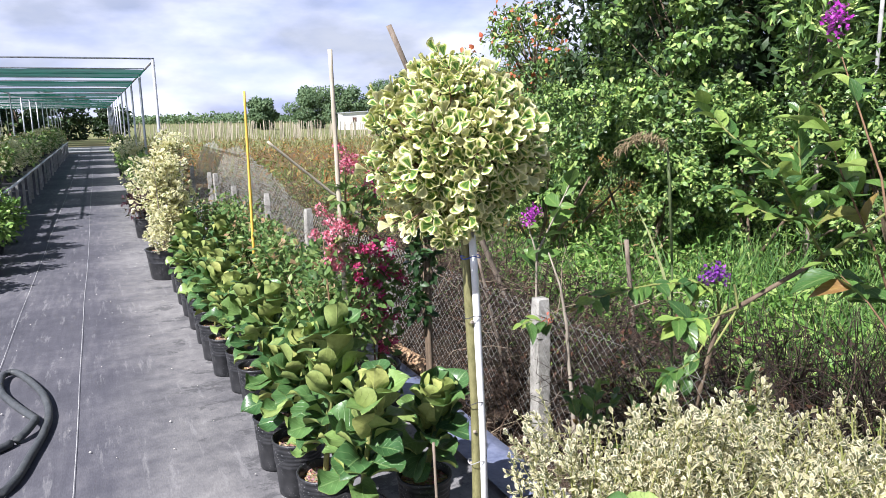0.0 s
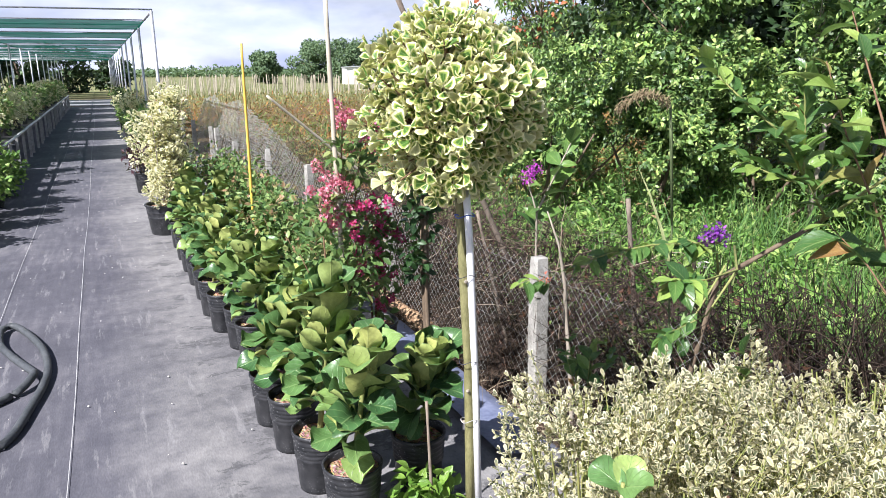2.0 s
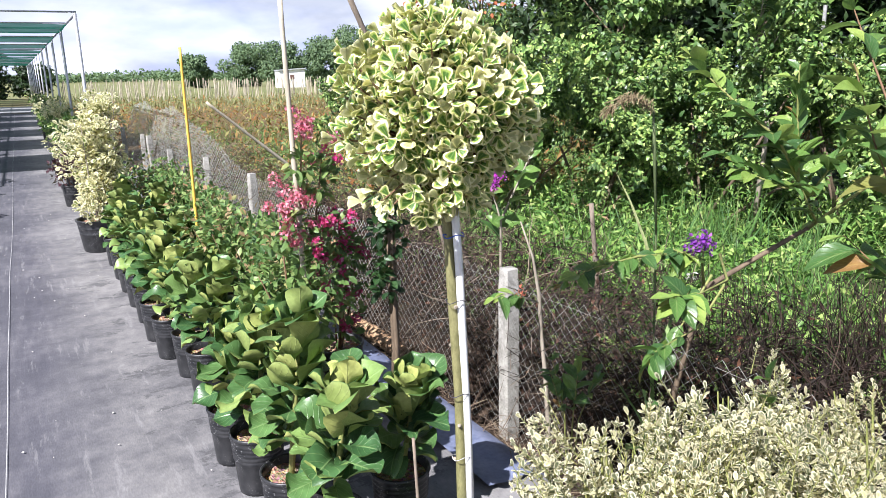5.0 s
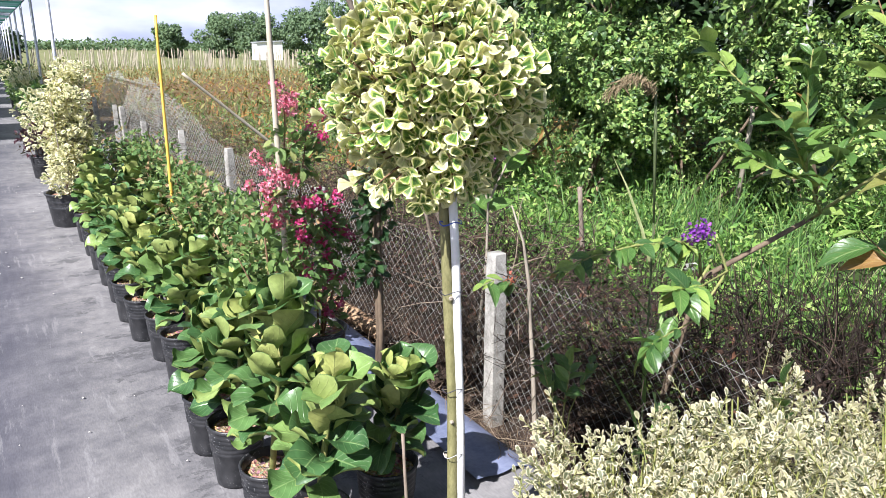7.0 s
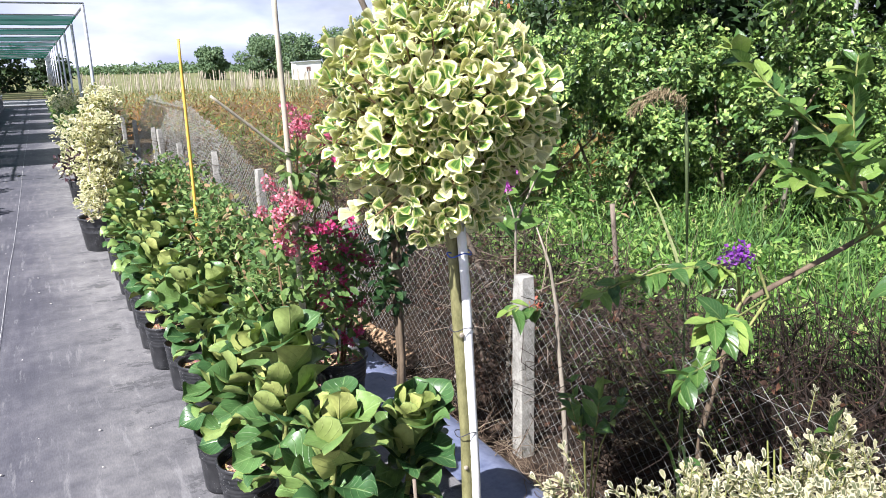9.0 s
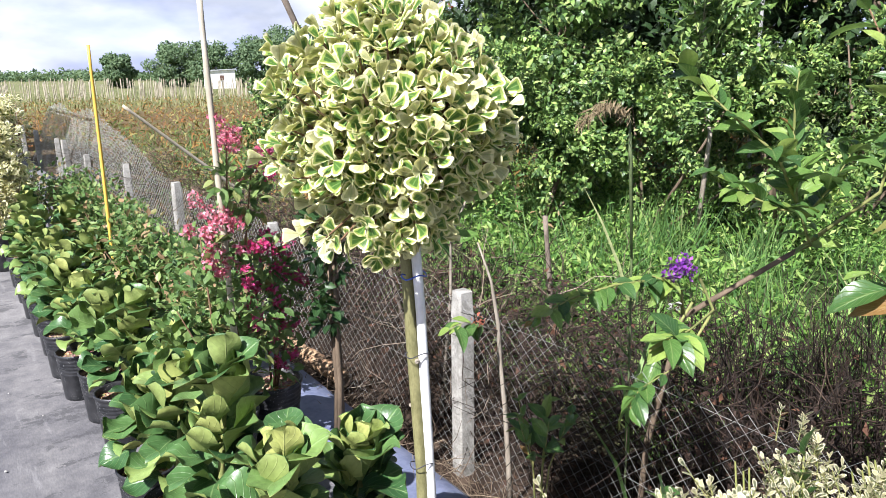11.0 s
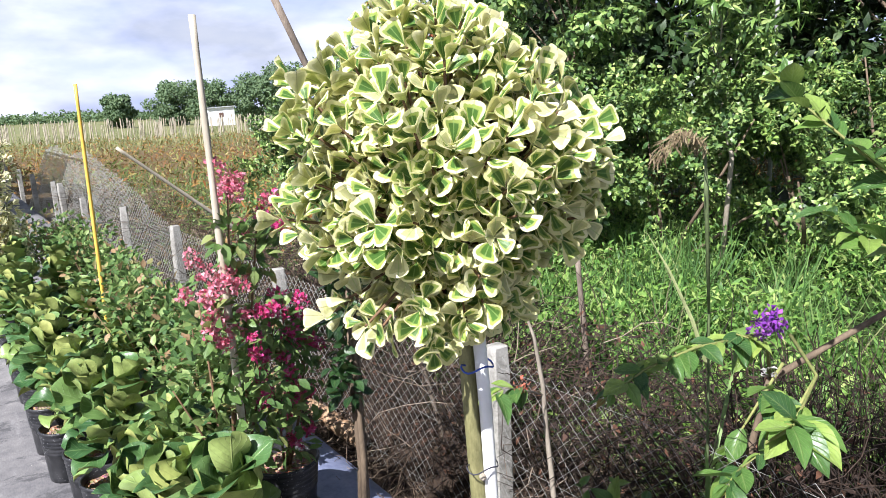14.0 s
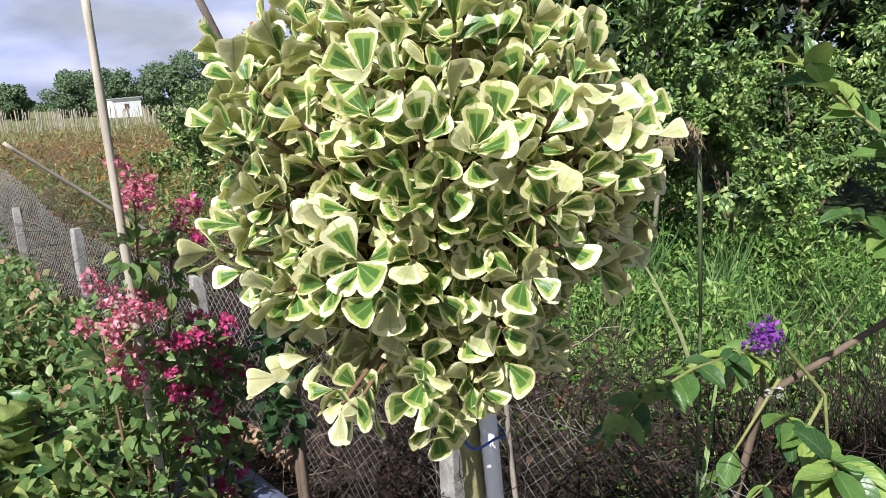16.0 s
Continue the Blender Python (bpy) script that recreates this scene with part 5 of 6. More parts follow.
def build_fence():
    ob = thing("wire_fence", (0, 0, 0), "old chain-link fence on concrete posts choked with dry vines", "fence")
    g = random.Random(9)
    for k, (y, top, lean) in enumerate(((1.1, 0.52, 0.0), (3.53, 0.52, 0.5), (5.7, 0.5, 2), (7.95, 0.53, 1), (9.8, 0.53, 1), (11.9, 0.46, 2), (13.4, 0.56, 3), (14.2, 0.53, 1), (16.4, 0.53, 1), (18.2, 0.53, 1), (20.5, 0.53, 1), (22.8, 0.53, 1))):
        x = fence_x(y)
        z0 = ground_z(x, y) - 0.05
        v, f = [], []
        w = 0.043 if y < 5 else 0.041
        rings = 9
        for i in range(rings):
            z = (top - z0) * i / (rings - 1)
            for cx, cy in ((-1, -0.8), (-0.8, -1), (0.8, -1), (1, -0.8), (1, 0.8), (0.8, 1), (-0.8, 1), (-1, 0.8)):
                q = w * (1 + 0.07 * noise.noise((cx * 2, cy * 2 + y, z * 7)))
                if i == rings - 1:
                    q *= 0.86
                v.append((cx * q, cy * q, z))
        for i in range(rings - 1):
            for c in range(8):
                a, b = i * 8 + c, i * 8 + (c + 1) % 8
                f.append((a, b, b + 8, a + 8))
        f.append(tuple(range((rings - 1) * 8, rings * 8)))
        part("fence_post", mesh_of("fence_post", v, f, M["concrete"], False), ob, "weathered concrete post", Matrix.Translation((x - (0.022 if y < 5 else 0.0), y, z0)) @ Matrix.Rotation(radians(-lean), 4, "Y") @ Matrix.Rotation(radians(g.uniform(-10, 10)), 4, "Z"))
    wires = []
    step = 0.034
    y, col = 0.4, 0
    while y < 17:
        pts = []
        z = -0.41
        k = 0
        top = 0.5 + 0.5 * min(max((y - 8) / 3.5, 0), 1) * (1 + 0.1 * math.sin(y * 2.1))
        while z < top:
            yy = y + ((k + col) % 2) * step
            x = fence_x(yy) - 0.06 + 0.02 * noise.noise((yy * 2, z * 2, 0)) + (0.2 * max(yy - 5, 0) / 6 * max(z + 0.1, 0) if yy > 5 else 0)
            pts.append((x, yy, z))
            z += step * 0.95
            k += 1
        wires.append(tube(pts, 0.001 if y < 5 else 0.0016, 3, False))
        y += step
        col += 1
    for z in (0.45, 0.05, -0.32):
        wires.append(tube([(fence_x(q) - 0.055, q, z + 0.01 * math.sin(q * 3)) for q in np.linspace(0.4, 22, 60)], 0.0008, 4, False))
    part("wire_mesh", mesh_of("wire_mesh", *join(*wires), M["wire"]), ob, "rusty grey chain-link mesh", kind="stuff")
    return ob


build_fence()


def strands(name, label, g, starts, lengths, sway, radius, material, rise=(0.0, 1.0), n=5, category="dry vines"):
    """Bent dry stems in one mesh."""
    pieces = []
    for p, ln in zip(starts, lengths):
        d = unit(np.array([[g.normal() * sway, g.normal() * sway, g.uniform(*rise)]]))[0]
        q = np.array(p, float)
        pts = [tuple(q)]
        for k in range(n):
            d = unit((d + g.normal(size=3) * sway * 0.55)[None])[0]
            q = q + d * ln / n
            pts.append(tuple(q))
        pieces.append(tube(pts, [radius * (1 - 0.6 * k / n) for k in range(n + 1)], 3, False))
    return single(name, mesh_of(name, *join(*pieces), M[material]), Matrix(), label, category, kind="stuff")


gv = np.random.default_rng(21)
st, ln = [], []
for k in range(6600):
    y = gv.uniform(0.8, 7.5) if k % 5 else gv.uniform(7.5, 14)
    x = fence_x(y) + 1.15 * gv.uniform(0, 1) ** 1.4
    top = 0.84
    st.append((x, y, ground_z(x, y) + gv.uniform(0.0, top)))
    ln.append(gv.uniform(0.18, 0.5))
# Vines before y 3.25 take the copy whose colour holds the shade.
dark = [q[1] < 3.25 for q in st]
strands("dry_vines", "tangle of dry brown vines hanging in the fence", gv, [q for q, d in zip(st, dark) if not d], [q for q, d in zip(ln, dark) if not d], 0.6, 0.003, "vine", (-0.5, 0.9), 4)
strands("shaded_vines", "tangle of dry vines in the fence behind the hedge, coloured darker for shade", gv, [q for q, d in zip(st, dark) if d], [q for q, d in zip(ln, dark) if d], 0.6, 0.003, "rot", (-0.5, 0.9), 4)
st, ln = [], []
for k in range(1500):
    y = gv.uniform(1.5, 7.0)
    x = gv.uniform(1.85, 2.35)
    st.append((x, y, ground_z(x, y) + 0.012))
    ln.append(gv.uniform(0.1, 0.35))
strands("straw_litter", "dry stems and leaf litter on the bank", gv, st, ln, 1.0, 0.0022, "straw", (-0.1, 0.18), 3, "litter")
n = 15000
yy = gv.uniform(0.8, 8.0, n)
xx = np.array([fence_x(a) for a in yy]) + 0.03 + 1.2 * gv.uniform(0, 1, n) ** 1.3
zz = np.array([ground_z(a, b) for a, b in zip(xx, yy)]) + 0.02 + 0.78 * gv.uniform(0, 1, n) ** 1.25
pp = np.stack([xx, yy, zz], 1)
single("dead_leaves", mass("dead_leaves", leaf(0.034, 0.016, "tiny", 0.5, 0.5, 0.4), pp, turn_to(unit(gv.normal(size=pp.shape)), unit(gv.normal(size=pp.shape))), gv.uniform(0.6, 1.5, n), M["dead_leaf"]), Matrix(), "shrivelled brown leaves caught in the dead vines", "dead leaves", kind="stuff")
st, ln = [], []
for k in range(2600):
    y = gv.uniform(0.5, 2.7)
    x = gv.uniform(2.75, 4.2)
    st.append((x, y, ground_z(x, y)))
    ln.append(gv.uniform(0.4, 1.15))
# The stalks share the stem colours darkened for shade.
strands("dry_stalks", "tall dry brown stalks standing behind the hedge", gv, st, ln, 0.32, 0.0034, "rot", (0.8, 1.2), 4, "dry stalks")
# grey dry creeper over the far run of fence
st, ln = [], []
for k in range(1100):
    y = gv.uniform(6.0, 17)
    x = fence_x(y) + 0.15 + gv.uniform(0, 1.2)
    st.append((x, y, ground_z(x, y) + gv.uniform(0.3, 0.85)))
    ln.append(gv.uniform(0.3, 0.7))
strands("dry_creeper", "grey dry creeper matted over the fence wire", gv, st, ln, 0.8, 0.003, "straw", (-0.4, 0.4))


# -- sticks and poles --
def pole(name, pts, r, mat_key, label, category, nodes=0, group=""):
    p0 = Vector(pts[0])
    ob = thing(name, p0, label, category, group)
    pv = [Vector(p) - p0 for p in pts]
    d = (pv[-1] - pv[0])
    steps = max(nodes * 3, 4)
    path, rad = [], []
    for k in range(steps + 1):
        t = k / steps
        q = pv[0] + d * t
        path.append(q)
        rad.append(r * (1.0 - 0.25 * t) * (1.12 if nodes and k % 3 == 0 else 1.0))
    part("shaft", mesh_of("shaft", *tube(path, rad, 9), M[mat_key]), ob)
    return ob


pole("bamboo_stake", [(1.24, 5.57, 0.0), (1.24, 5.57, 1.69)], 0.0115, "yellow_bamboo", "yellow painted bamboo stake standing among the shrubs", "stake", 5)
pole("bamboo_pole", [(1.27, 3.42, 0.0), (1.22, 3.4, 1.79)], 0.0125, "bamboo", "pale grey bamboo pole tied to the crape myrtle", "stake", 6)
pole("garden_stick", [(1.19, 2.26, 0.0), (1.186, 2.3, 0.46)], 0.006, "old_stick", "thin brown stick beside the seedling", "stick", 2)
pole("leaning_stick", [(3.1, 4.6, -0.42), (1.92, 4.5, 2.04)], 0.021, "old_stick", "rough grey stick leaning out over the fence", "stick", 4)
pole("leaning_bamboo", [(2.62, 7.1, 0.5), (1.68, 7.0, 1.29)], 0.015, "bamboo", "long bamboo leaning across the fence", "stick", 6)
pole("garden_stick", [(3.6, 4.12, -0.42), (3.39, 4.05, 0.68)], 0.019, "old_stick", "weathered stick standing in the weeds", "stick", 3)
pole("garden_stick", [(2.72, 4.4, -0.42), (2.46, 4.4, 0.62)], 0.013, "old_stick", "thin dark stick leaning on the fence", "stick", 3)


def bamboo_log():
    ob = thing("bamboo_log", (2.33, 4.67, -0.33), "thick cut bamboo log lying on the bank", "log")
    v, f = [], []
    for k in range(14):
        t = k / 13
        r = 0.05 + 0.006 * math.sin(t * 9) + (0.006 if k in (4, 9) else 0)
        for c in range(12):
            a = 2 * math.pi * c / 12
            v.append((r * math.cos(a), 0.0 + 1.2 * t, r * math.sin(a)))
    for k in range(13):
        for c in range(12):
            a, b = k * 12 + c, k * 12 + (c + 1) % 12
            f.append((a, b, b + 12, a + 12))
    m = Matrix.Rotation(radians(8), 4, "Z") @ Matrix.Rotation(radians(6), 4, "X")
    part("stem", mesh_of("stem", v, f, M["log"]), ob, "", m)
    part("cut_end", mesh_of("cut_end", *spin([(0.0, -0.02), (0.034, -0.02), (0.036, 0.0), (0.05, 0.0)], 12), M["pale_bark"]), ob, "pale hollow cut end", m @ Matrix.Rotation(radians(90), 4, "X"))


bamboo_log()


def hose():
    pts = [(-0.9, 3.25, 0.02), (-0.45, 3.42, 0.02), (-0.2, 3.5, 0.02), (-0.11, 3.86, 0.02), (-0.065, 4.25, 0.02), (-0.1, 4.6, 0.02), (-0.18, 4.88, 0.022), (-0.28, 5.1, 0.03), (-0.345, 5.06, 0.03), (-0.33, 4.82, 0.022), (-0.24, 4.56, 0.02), (-0.14, 4.32, 0.024), (-0.12, 4.18, 0.05), (-0.19, 4.05, 0.022), (-0.34, 3.92, 0.02), (-0.7, 3.78, 0.02), (-1.1, 3.72, 0.02)]
    fine = []
    for i in range(len(pts) - 1):
        p0, p1, p2, p3 = (Vector(pts[min(max(j, 0), len(pts) - 1)]) for j in (i - 1, i, i + 1, i + 2))
        for k in range(6):
            t = k / 6
            fine.append(0.5 * ((2 * p1) + (p2 - p0) * t + (2 * p0 - 5 * p1 + 4 * p2 - p3) * t * t + (3 * p1 - p0 - 3 * p2 + p3) * t ** 3))
    fine.append(Vector(pts[-1]))
    single("garden_hose", mesh_of("garden_hose", *tube(fine, 0.0195, 12), M["hose"]), Matrix(), "dark grey rubber hose looped on the ground cloth", "hose")


hose()


def sheet_edge():
    """The blue-grey sheet lying along the cloth's outer edge."""
    v, f = [], []
    nx, ny = 7, 22
    for j in range(ny):
        y = 2.55 + 1.75 * j / (ny - 1)
        for i in range(nx):
            x = 1.62 + 0.26 * i / (nx - 1)
            z = 0.016 + 0.012 * noise.noise((x * 9, y * 4, 1)) + 0.01
            if x > 1.8:
                z = max(ground_z(x, y), -0.05) + 0.028
            v.append((x, y, z))
    for j in range(ny - 1):
        for i in range(nx - 1):
            a = j * nx + i
            f.append((a, a + 1, a + 1 + nx, a + nx))
    single("plastic_sheet", mesh_of("plastic_sheet", v, f, M["blue_sheet"]), Matrix(), "crumpled blue-grey plastic sheet at the cloth's edge", "plastic sheet")


sheet_edge()


# -- the thicket, weeds and fields --
def scatter_leaves(name, g, pos, along, template, size, material, label, category):
    face = unit(np.array([0, 0, 1.0]) + g.normal(size=pos.shape) * 0.4)
    me = mass(name, template, pos, turn_to(along, face), size, material)
    return single(name, me, Matrix(), label, category, kind="stuff")


def ground_array(x, y):
    return np.array([ground_z(a, b) for a, b in zip(x, y)])


gw = np.random.default_rng(40)


def grass_patch(name, n, xr, yr, height, material, label, sway=0.35, width=0.012, keep=None, category="grass"):
    x, y = gw.uniform(*xr, n), gw.uniform(*yr, n)
    if keep is not None:
        ok = keep(x, y)
        x, y = x[ok], y[ok]
    z = ground_array(x, y)
    pos = np.stack([x, y, z], 1)
    lean = gw.normal(size=(len(x), 2)) * sway
    along = unit(np.stack([lean[:, 0], lean[:, 1], np.ones(len(x))], 1))
    face = unit(np.stack([lean[:, 0] + gw.normal(size=len(x)) * 0.6, lean[:, 1] + gw.normal(size=len(x)) * 0.6, np.full(len(x), 0.2)], 1))
    t = leaf(1.0, width, "blade", 0.5, 0.2, 0.25)
    me = mass(name, t, pos, turn_to(along, face), gw.uniform(height[0], height[1], len(x)), material)
    return single(name, me, Matrix(), label, category, kind="stuff")


def clumped(x, y):
    return np.array([noise.noise((a * 1.5, b * 1.5, 9.0)) > 0.12 for a, b in zip(x, y)])


grass_patch("tall_grass", 6500, (3.6, 7.6), (2.2, 9.0), (0.3, 0.75), M["grass"], "clumps of tall green grass between the fence and the thicket", 0.5, 0.02, lambda x, y: (y > 0.35 * x) & clumped(x, y))


def weed_patch(name, n, xr, yr, zr, template, material, label, keep=None):
    x, y = gw.uniform(*xr, n), gw.uniform(*yr, n)
    if keep is not None:
        ok = keep(x, y)
        x, y = x[ok], y[ok]
    hump = np.array([0.45 + 1.5 * noise.noise((a * 1.6, b * 1.6, 4.0)) for a, b in zip(x, y)])
    z = ground_array(x, y) + np.clip(hump, 0.1, 1.3) * gw.uniform(zr[0], zr[1], len(x))
    pos = np.stack([x, y, z], 1)
    along = unit(gw.normal(size=pos.shape) + np.array([0, 0, 0.35]))
    return scatter_leaves(name, gw, pos, along, template, gw.uniform(0.7, 1.35, len(x)), material, label, "weeds")


weed = leaf(0.075, 0.026, "tiny", 0.5, 0.3, 0.3)
weed_patch("weeds", 56000, (3.35, 10.0), (0.5, 12.0), (0.1, 0.62), weed, M["weed_leaf"], "dense bright green weeds beyond the fence", lambda x, y: (y > 0.42 * x) & (np.array([noise.noise((a * 0.9, b * 0.9, 2.0)) for a, b in zip(x, y)]) > -0.45))
weed_patch("weeds", 13000, (3.25, 5.8), (2.0, 7.5), (0.1, 0.6), weed, M["weed_leaf"], "low leafy weeds close behind the fence")
weed_patch("weeds", 900, (3.5, 5.6), (-0.5, 3.0), (0.1, 0.8), weed, M["weed_leaf"], "weeds growing behind the hedge")


def thicket_bush(at, rx, ry, h, n, seed, template, material, label, trunks=4, name="thicket_bush"):
    """A bush of many leaf sprays with an uneven outline and hollows."""
    g = np.random.default_rng(seed)
    ob = thing(name, at, label, "bush", "thicket behind the fence")
    blobs = []
    for k in range(14):
        a, r = g.uniform(0, 6.28), g.uniform(0.1, 1.0) ** 0.6
        blobs.append((math.cos(a) * r * rx * 0.9, math.sin(a) * r * ry * 0.9, h * g.uniform(0.42, 0.98) * (1.06 - 0.3 * r), g.uniform(0.14, 0.34) * min(rx, h * 0.6)))
    sprays = []
    for x, y, z, r in blobs:
        for _ in range(20):
            d = unit(g.normal(size=(1, 3)) + np.array([[-0.2, -0.2, 0.45]]))[0]
            sprays.append((np.array([x, y, max(z, 0.15)]) + d * r * g.uniform(0.75, 1.12), d))
    per = max(n // len(sprays), 4)
    pos, along, facing = [], [], []
    for p, d in sprays:
        ax = unit((d + g.normal(size=3) * 0.5 + np.array([0, 0, -0.15]))[None])[0]
        t = g.uniform(0, 1, (per, 1))
        pos.append(p + ax * t * g.uniform(0.16, 0.5) + g.normal(size=(per, 3)) * 0.035)
        along.append(unit(ax * 0.5 + g.normal(size=(per, 3)) * 0.75 + np.array([0, 0, -0.15])))
        facing.append(unit(d * 0.9 + np.array([0, 0, 0.5]) + g.normal(size=(per, 3)) * 0.32))
    pos, along, face = np.vstack(pos), np.vstack(along), np.vstack(facing)
    pos[:, 2] = np.maximum(pos[:, 2], 0.02)
    hollow = np.array([noise.noise(Vector((p[0] + at[0], p[1] + at[1], p[2] * 1.2)) * 1.15) for p in pos])
    keep = hollow > -0.03
    pos, along, face = pos[keep], along[keep], face[keep]
    part("foliage", mass("foliage", template, pos, turn_to(along, face), g.uniform(0.7, 1.35, len(pos)), material), ob, "green leaves", kind="stuff")
    for k in range(trunks):
        b = blobs[k]
        part("trunk", mesh_of("trunk", *tube([(0.1 * k - 0.15, 0, -0.05), (b[0] * 0.5, b[1] * 0.5, b[2] * 0.5), b[:3]], [0.03, 0.02, 0.01], 6), M["bark"]), ob)
    return ob


bl = leaf(0.064, 0.036, "small", 0.5, 0.3, 0.3)
bl2 = leaf(0.072, 0.03, "small", 0.5, 0.3, 0.35)
BUSHES = [(5.5, 8.3, 1.2, 1.2, 2.2), (6.5, 7.6, 1.3, 1.2, 2.4), (7.5, 6.6, 1.3, 1.3, 2.1), (6.4, 9.6, 1.4, 1.3, 2.5), (8.4, 5.4, 1.4, 1.3, 2.2), (9.1, 7.2, 1.5, 1.4, 2.3), (9.4, 4.0, 1.5, 1.4, 2.3), (9.6, 2.4, 1.5, 1.4, 2.2), (7.8, 8.6, 1.5, 1.3, 2.7), (10.6, 5.6, 1.6, 1.5, 2.5), (9.8, 0.8, 1.5, 1.4, 2.1), (5.8, 11.2, 1.4, 1.3, 2.1), (6.8, 13.5, 1.5, 1.5, 2.2)]
for k, (x, y, rx, ry, h) in enumerate(BUSHES):
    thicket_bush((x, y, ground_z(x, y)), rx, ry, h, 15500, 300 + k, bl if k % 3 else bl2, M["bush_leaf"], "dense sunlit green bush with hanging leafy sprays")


def big_tree(at, h, spread, n, seed, material, template, label, bare=0.3, name="tree", group="", trunk_r=0.11, bloom=None, blobs_n=20, trunk_mat="bark"):
    g = np.random.default_rng(seed)
    ob = thing(name, at, label, "tree", group)
    top = (g.normal() * 0.15, g.normal() * 0.15, h * 0.8)
    part("trunk", mesh_of("trunk", *tube([(0, 0, -0.1), (g.normal() * 0.08, g.normal() * 0.08, h * 0.4), top], [trunk_r, trunk_r * 0.7, trunk_r * 0.25], 9), M[trunk_mat]), ob)
    pos, along, facing, limbs = [], [], [], []
    per = max(n // blobs_n, 20)
    for k in range(blobs_n):
        z = h * (bare + (1 - bare) * (k + 0.5) / blobs_n)
        a = k * 2.4 + g.uniform(-0.5, 0.5)
        taper = math.sin(math.pi * min(max((z / h - bare) / (1.05 - bare), 0.08), 0.97)) ** 0.55
        r = spread * taper * g.uniform(0.35, 0.95)
        c = np.array([math.cos(a) * r, math.sin(a) * r, z])
        limbs.append(tube([(top[0] * z / h * 0.6, top[1] * z / h * 0.6, z * 0.72), tuple(c * np.array([0.6, 0.6, 0.93])), tuple(c)], [trunk_r * 0.3, trunk_r * 0.18, trunk_r * 0.06], 5, False))
        br = spread * g.uniform(0.26, 0.42)
        d = unit(g.normal(size=(per, 3)))
        pos.append(c + d * np.array([1, 1, 0.7]) * br * g.uniform(0.55, 1.05, (per, 1)))
        along.append(unit(d * 0.5 + g.normal(size=(per, 3)) * 0.7 + np.array([0, 0, -0.2])))
        facing.append(unit(d * 0.8 + np.array([0, 0, 0.5]) + g.normal(size=(per, 3)) * 0.35))
    part("limbwork", mesh_of("limbwork", *join(*limbs), M[trunk_mat]), ob, "", kind="stuff")
    pos, along, face = np.vstack(pos), np.vstack(along), np.vstack(facing)
    part("crown", mass("crown", template, pos, turn_to(along, face), g.uniform(0.7, 1.3, len(pos)), material), ob, "leafy crown", kind="stuff")
    if bloom:
        m = 240
        sel = g.integers(0, len(pos), m)
        q = pos[sel] + np.array([0, 0, 0.12])
        part("blossom", mass("blossom", leaf(0.12, 0.09, "ovate", 1, 0.4, 0.3), q, turn_to(unit(g.normal(size=(m, 3))), unit(g.normal(size=(m, 3)) + np.array([0, 0, 1]))), g.uniform(0.6, 1.2, m), M[bloom]), ob, "scattered red blossom", kind="stuff")
    return ob


tl = leaf(0.18, 0.09, "tiny", 0.5, 0.3, 0.3)
WOODS = [(10.2, 11.6, 5.8, 2.0), (10.0, 9.9, 6.2, 2.0), (11.0, 8.4, 6.4, 2.3), (12.2, 6.4, 6.2, 2.3), (12.8, 4.0, 6.4, 2.4), (13.2, 1.6, 6.2, 2.4), (12.2, 13.2, 7.2, 2.5), (13.4, 10.2, 7.6, 2.6), (15.4, 6.8, 7.8, 2.8), (15.8, 2.6, 7.6, 2.8), (12.6, -0.8, 6.0, 2.3), (17.6, 10.5, 8.4, 3.0), (14.0, 14.4, 7.6, 2.8)]
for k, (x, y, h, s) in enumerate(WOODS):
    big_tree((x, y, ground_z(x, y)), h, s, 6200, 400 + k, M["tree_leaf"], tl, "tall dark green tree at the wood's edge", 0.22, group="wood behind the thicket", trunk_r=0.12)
big_tree((9.4, 15.2, ground_z(9.4, 15.2)), 4.3, 1.3, 2600, 430, M["bush_leaf"], leaf(0.16, 0.05, "lance", 1, 0.3, 0.3), "flame tree with feathery leaves and red blossom", 0.45, group="", trunk_r=0.08, bloom="red_flower")
big_tree((7.4, 5.85, ground_z(7.4, 5.85)), 3.2, 0.55, 900, 431, M["bush_leaf"], leaf(0.14, 0.04, "lance", 1, 0.3, 0.35), "slim young tree with a pale trunk in the thicket", 0.72, trunk_r=0.035, blobs_n=8, trunk_mat="pale_bark")
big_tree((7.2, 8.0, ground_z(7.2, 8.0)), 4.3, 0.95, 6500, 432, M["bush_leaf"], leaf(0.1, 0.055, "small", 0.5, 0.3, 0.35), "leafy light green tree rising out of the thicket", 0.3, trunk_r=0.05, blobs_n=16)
big_tree((10.4, 7.6, ground_z(10.4, 7.6)), 4.4, 1.3, 1500, 433, M["weed_leaf"], leaf(0.2, 0.035, "lance", 1, 0.2, 0.4), "fine-leaved feathery tree at the wood's edge", 0.6, trunk_r=0.04, blobs_n=9, trunk_mat="pale_bark")
pole("thin_pole", [(9.2, 6.4, -0.42), (9.16, 6.4, 3.0)], 0.03, "white_post", "thin pale pole standing in the thicket", "pole", 2)


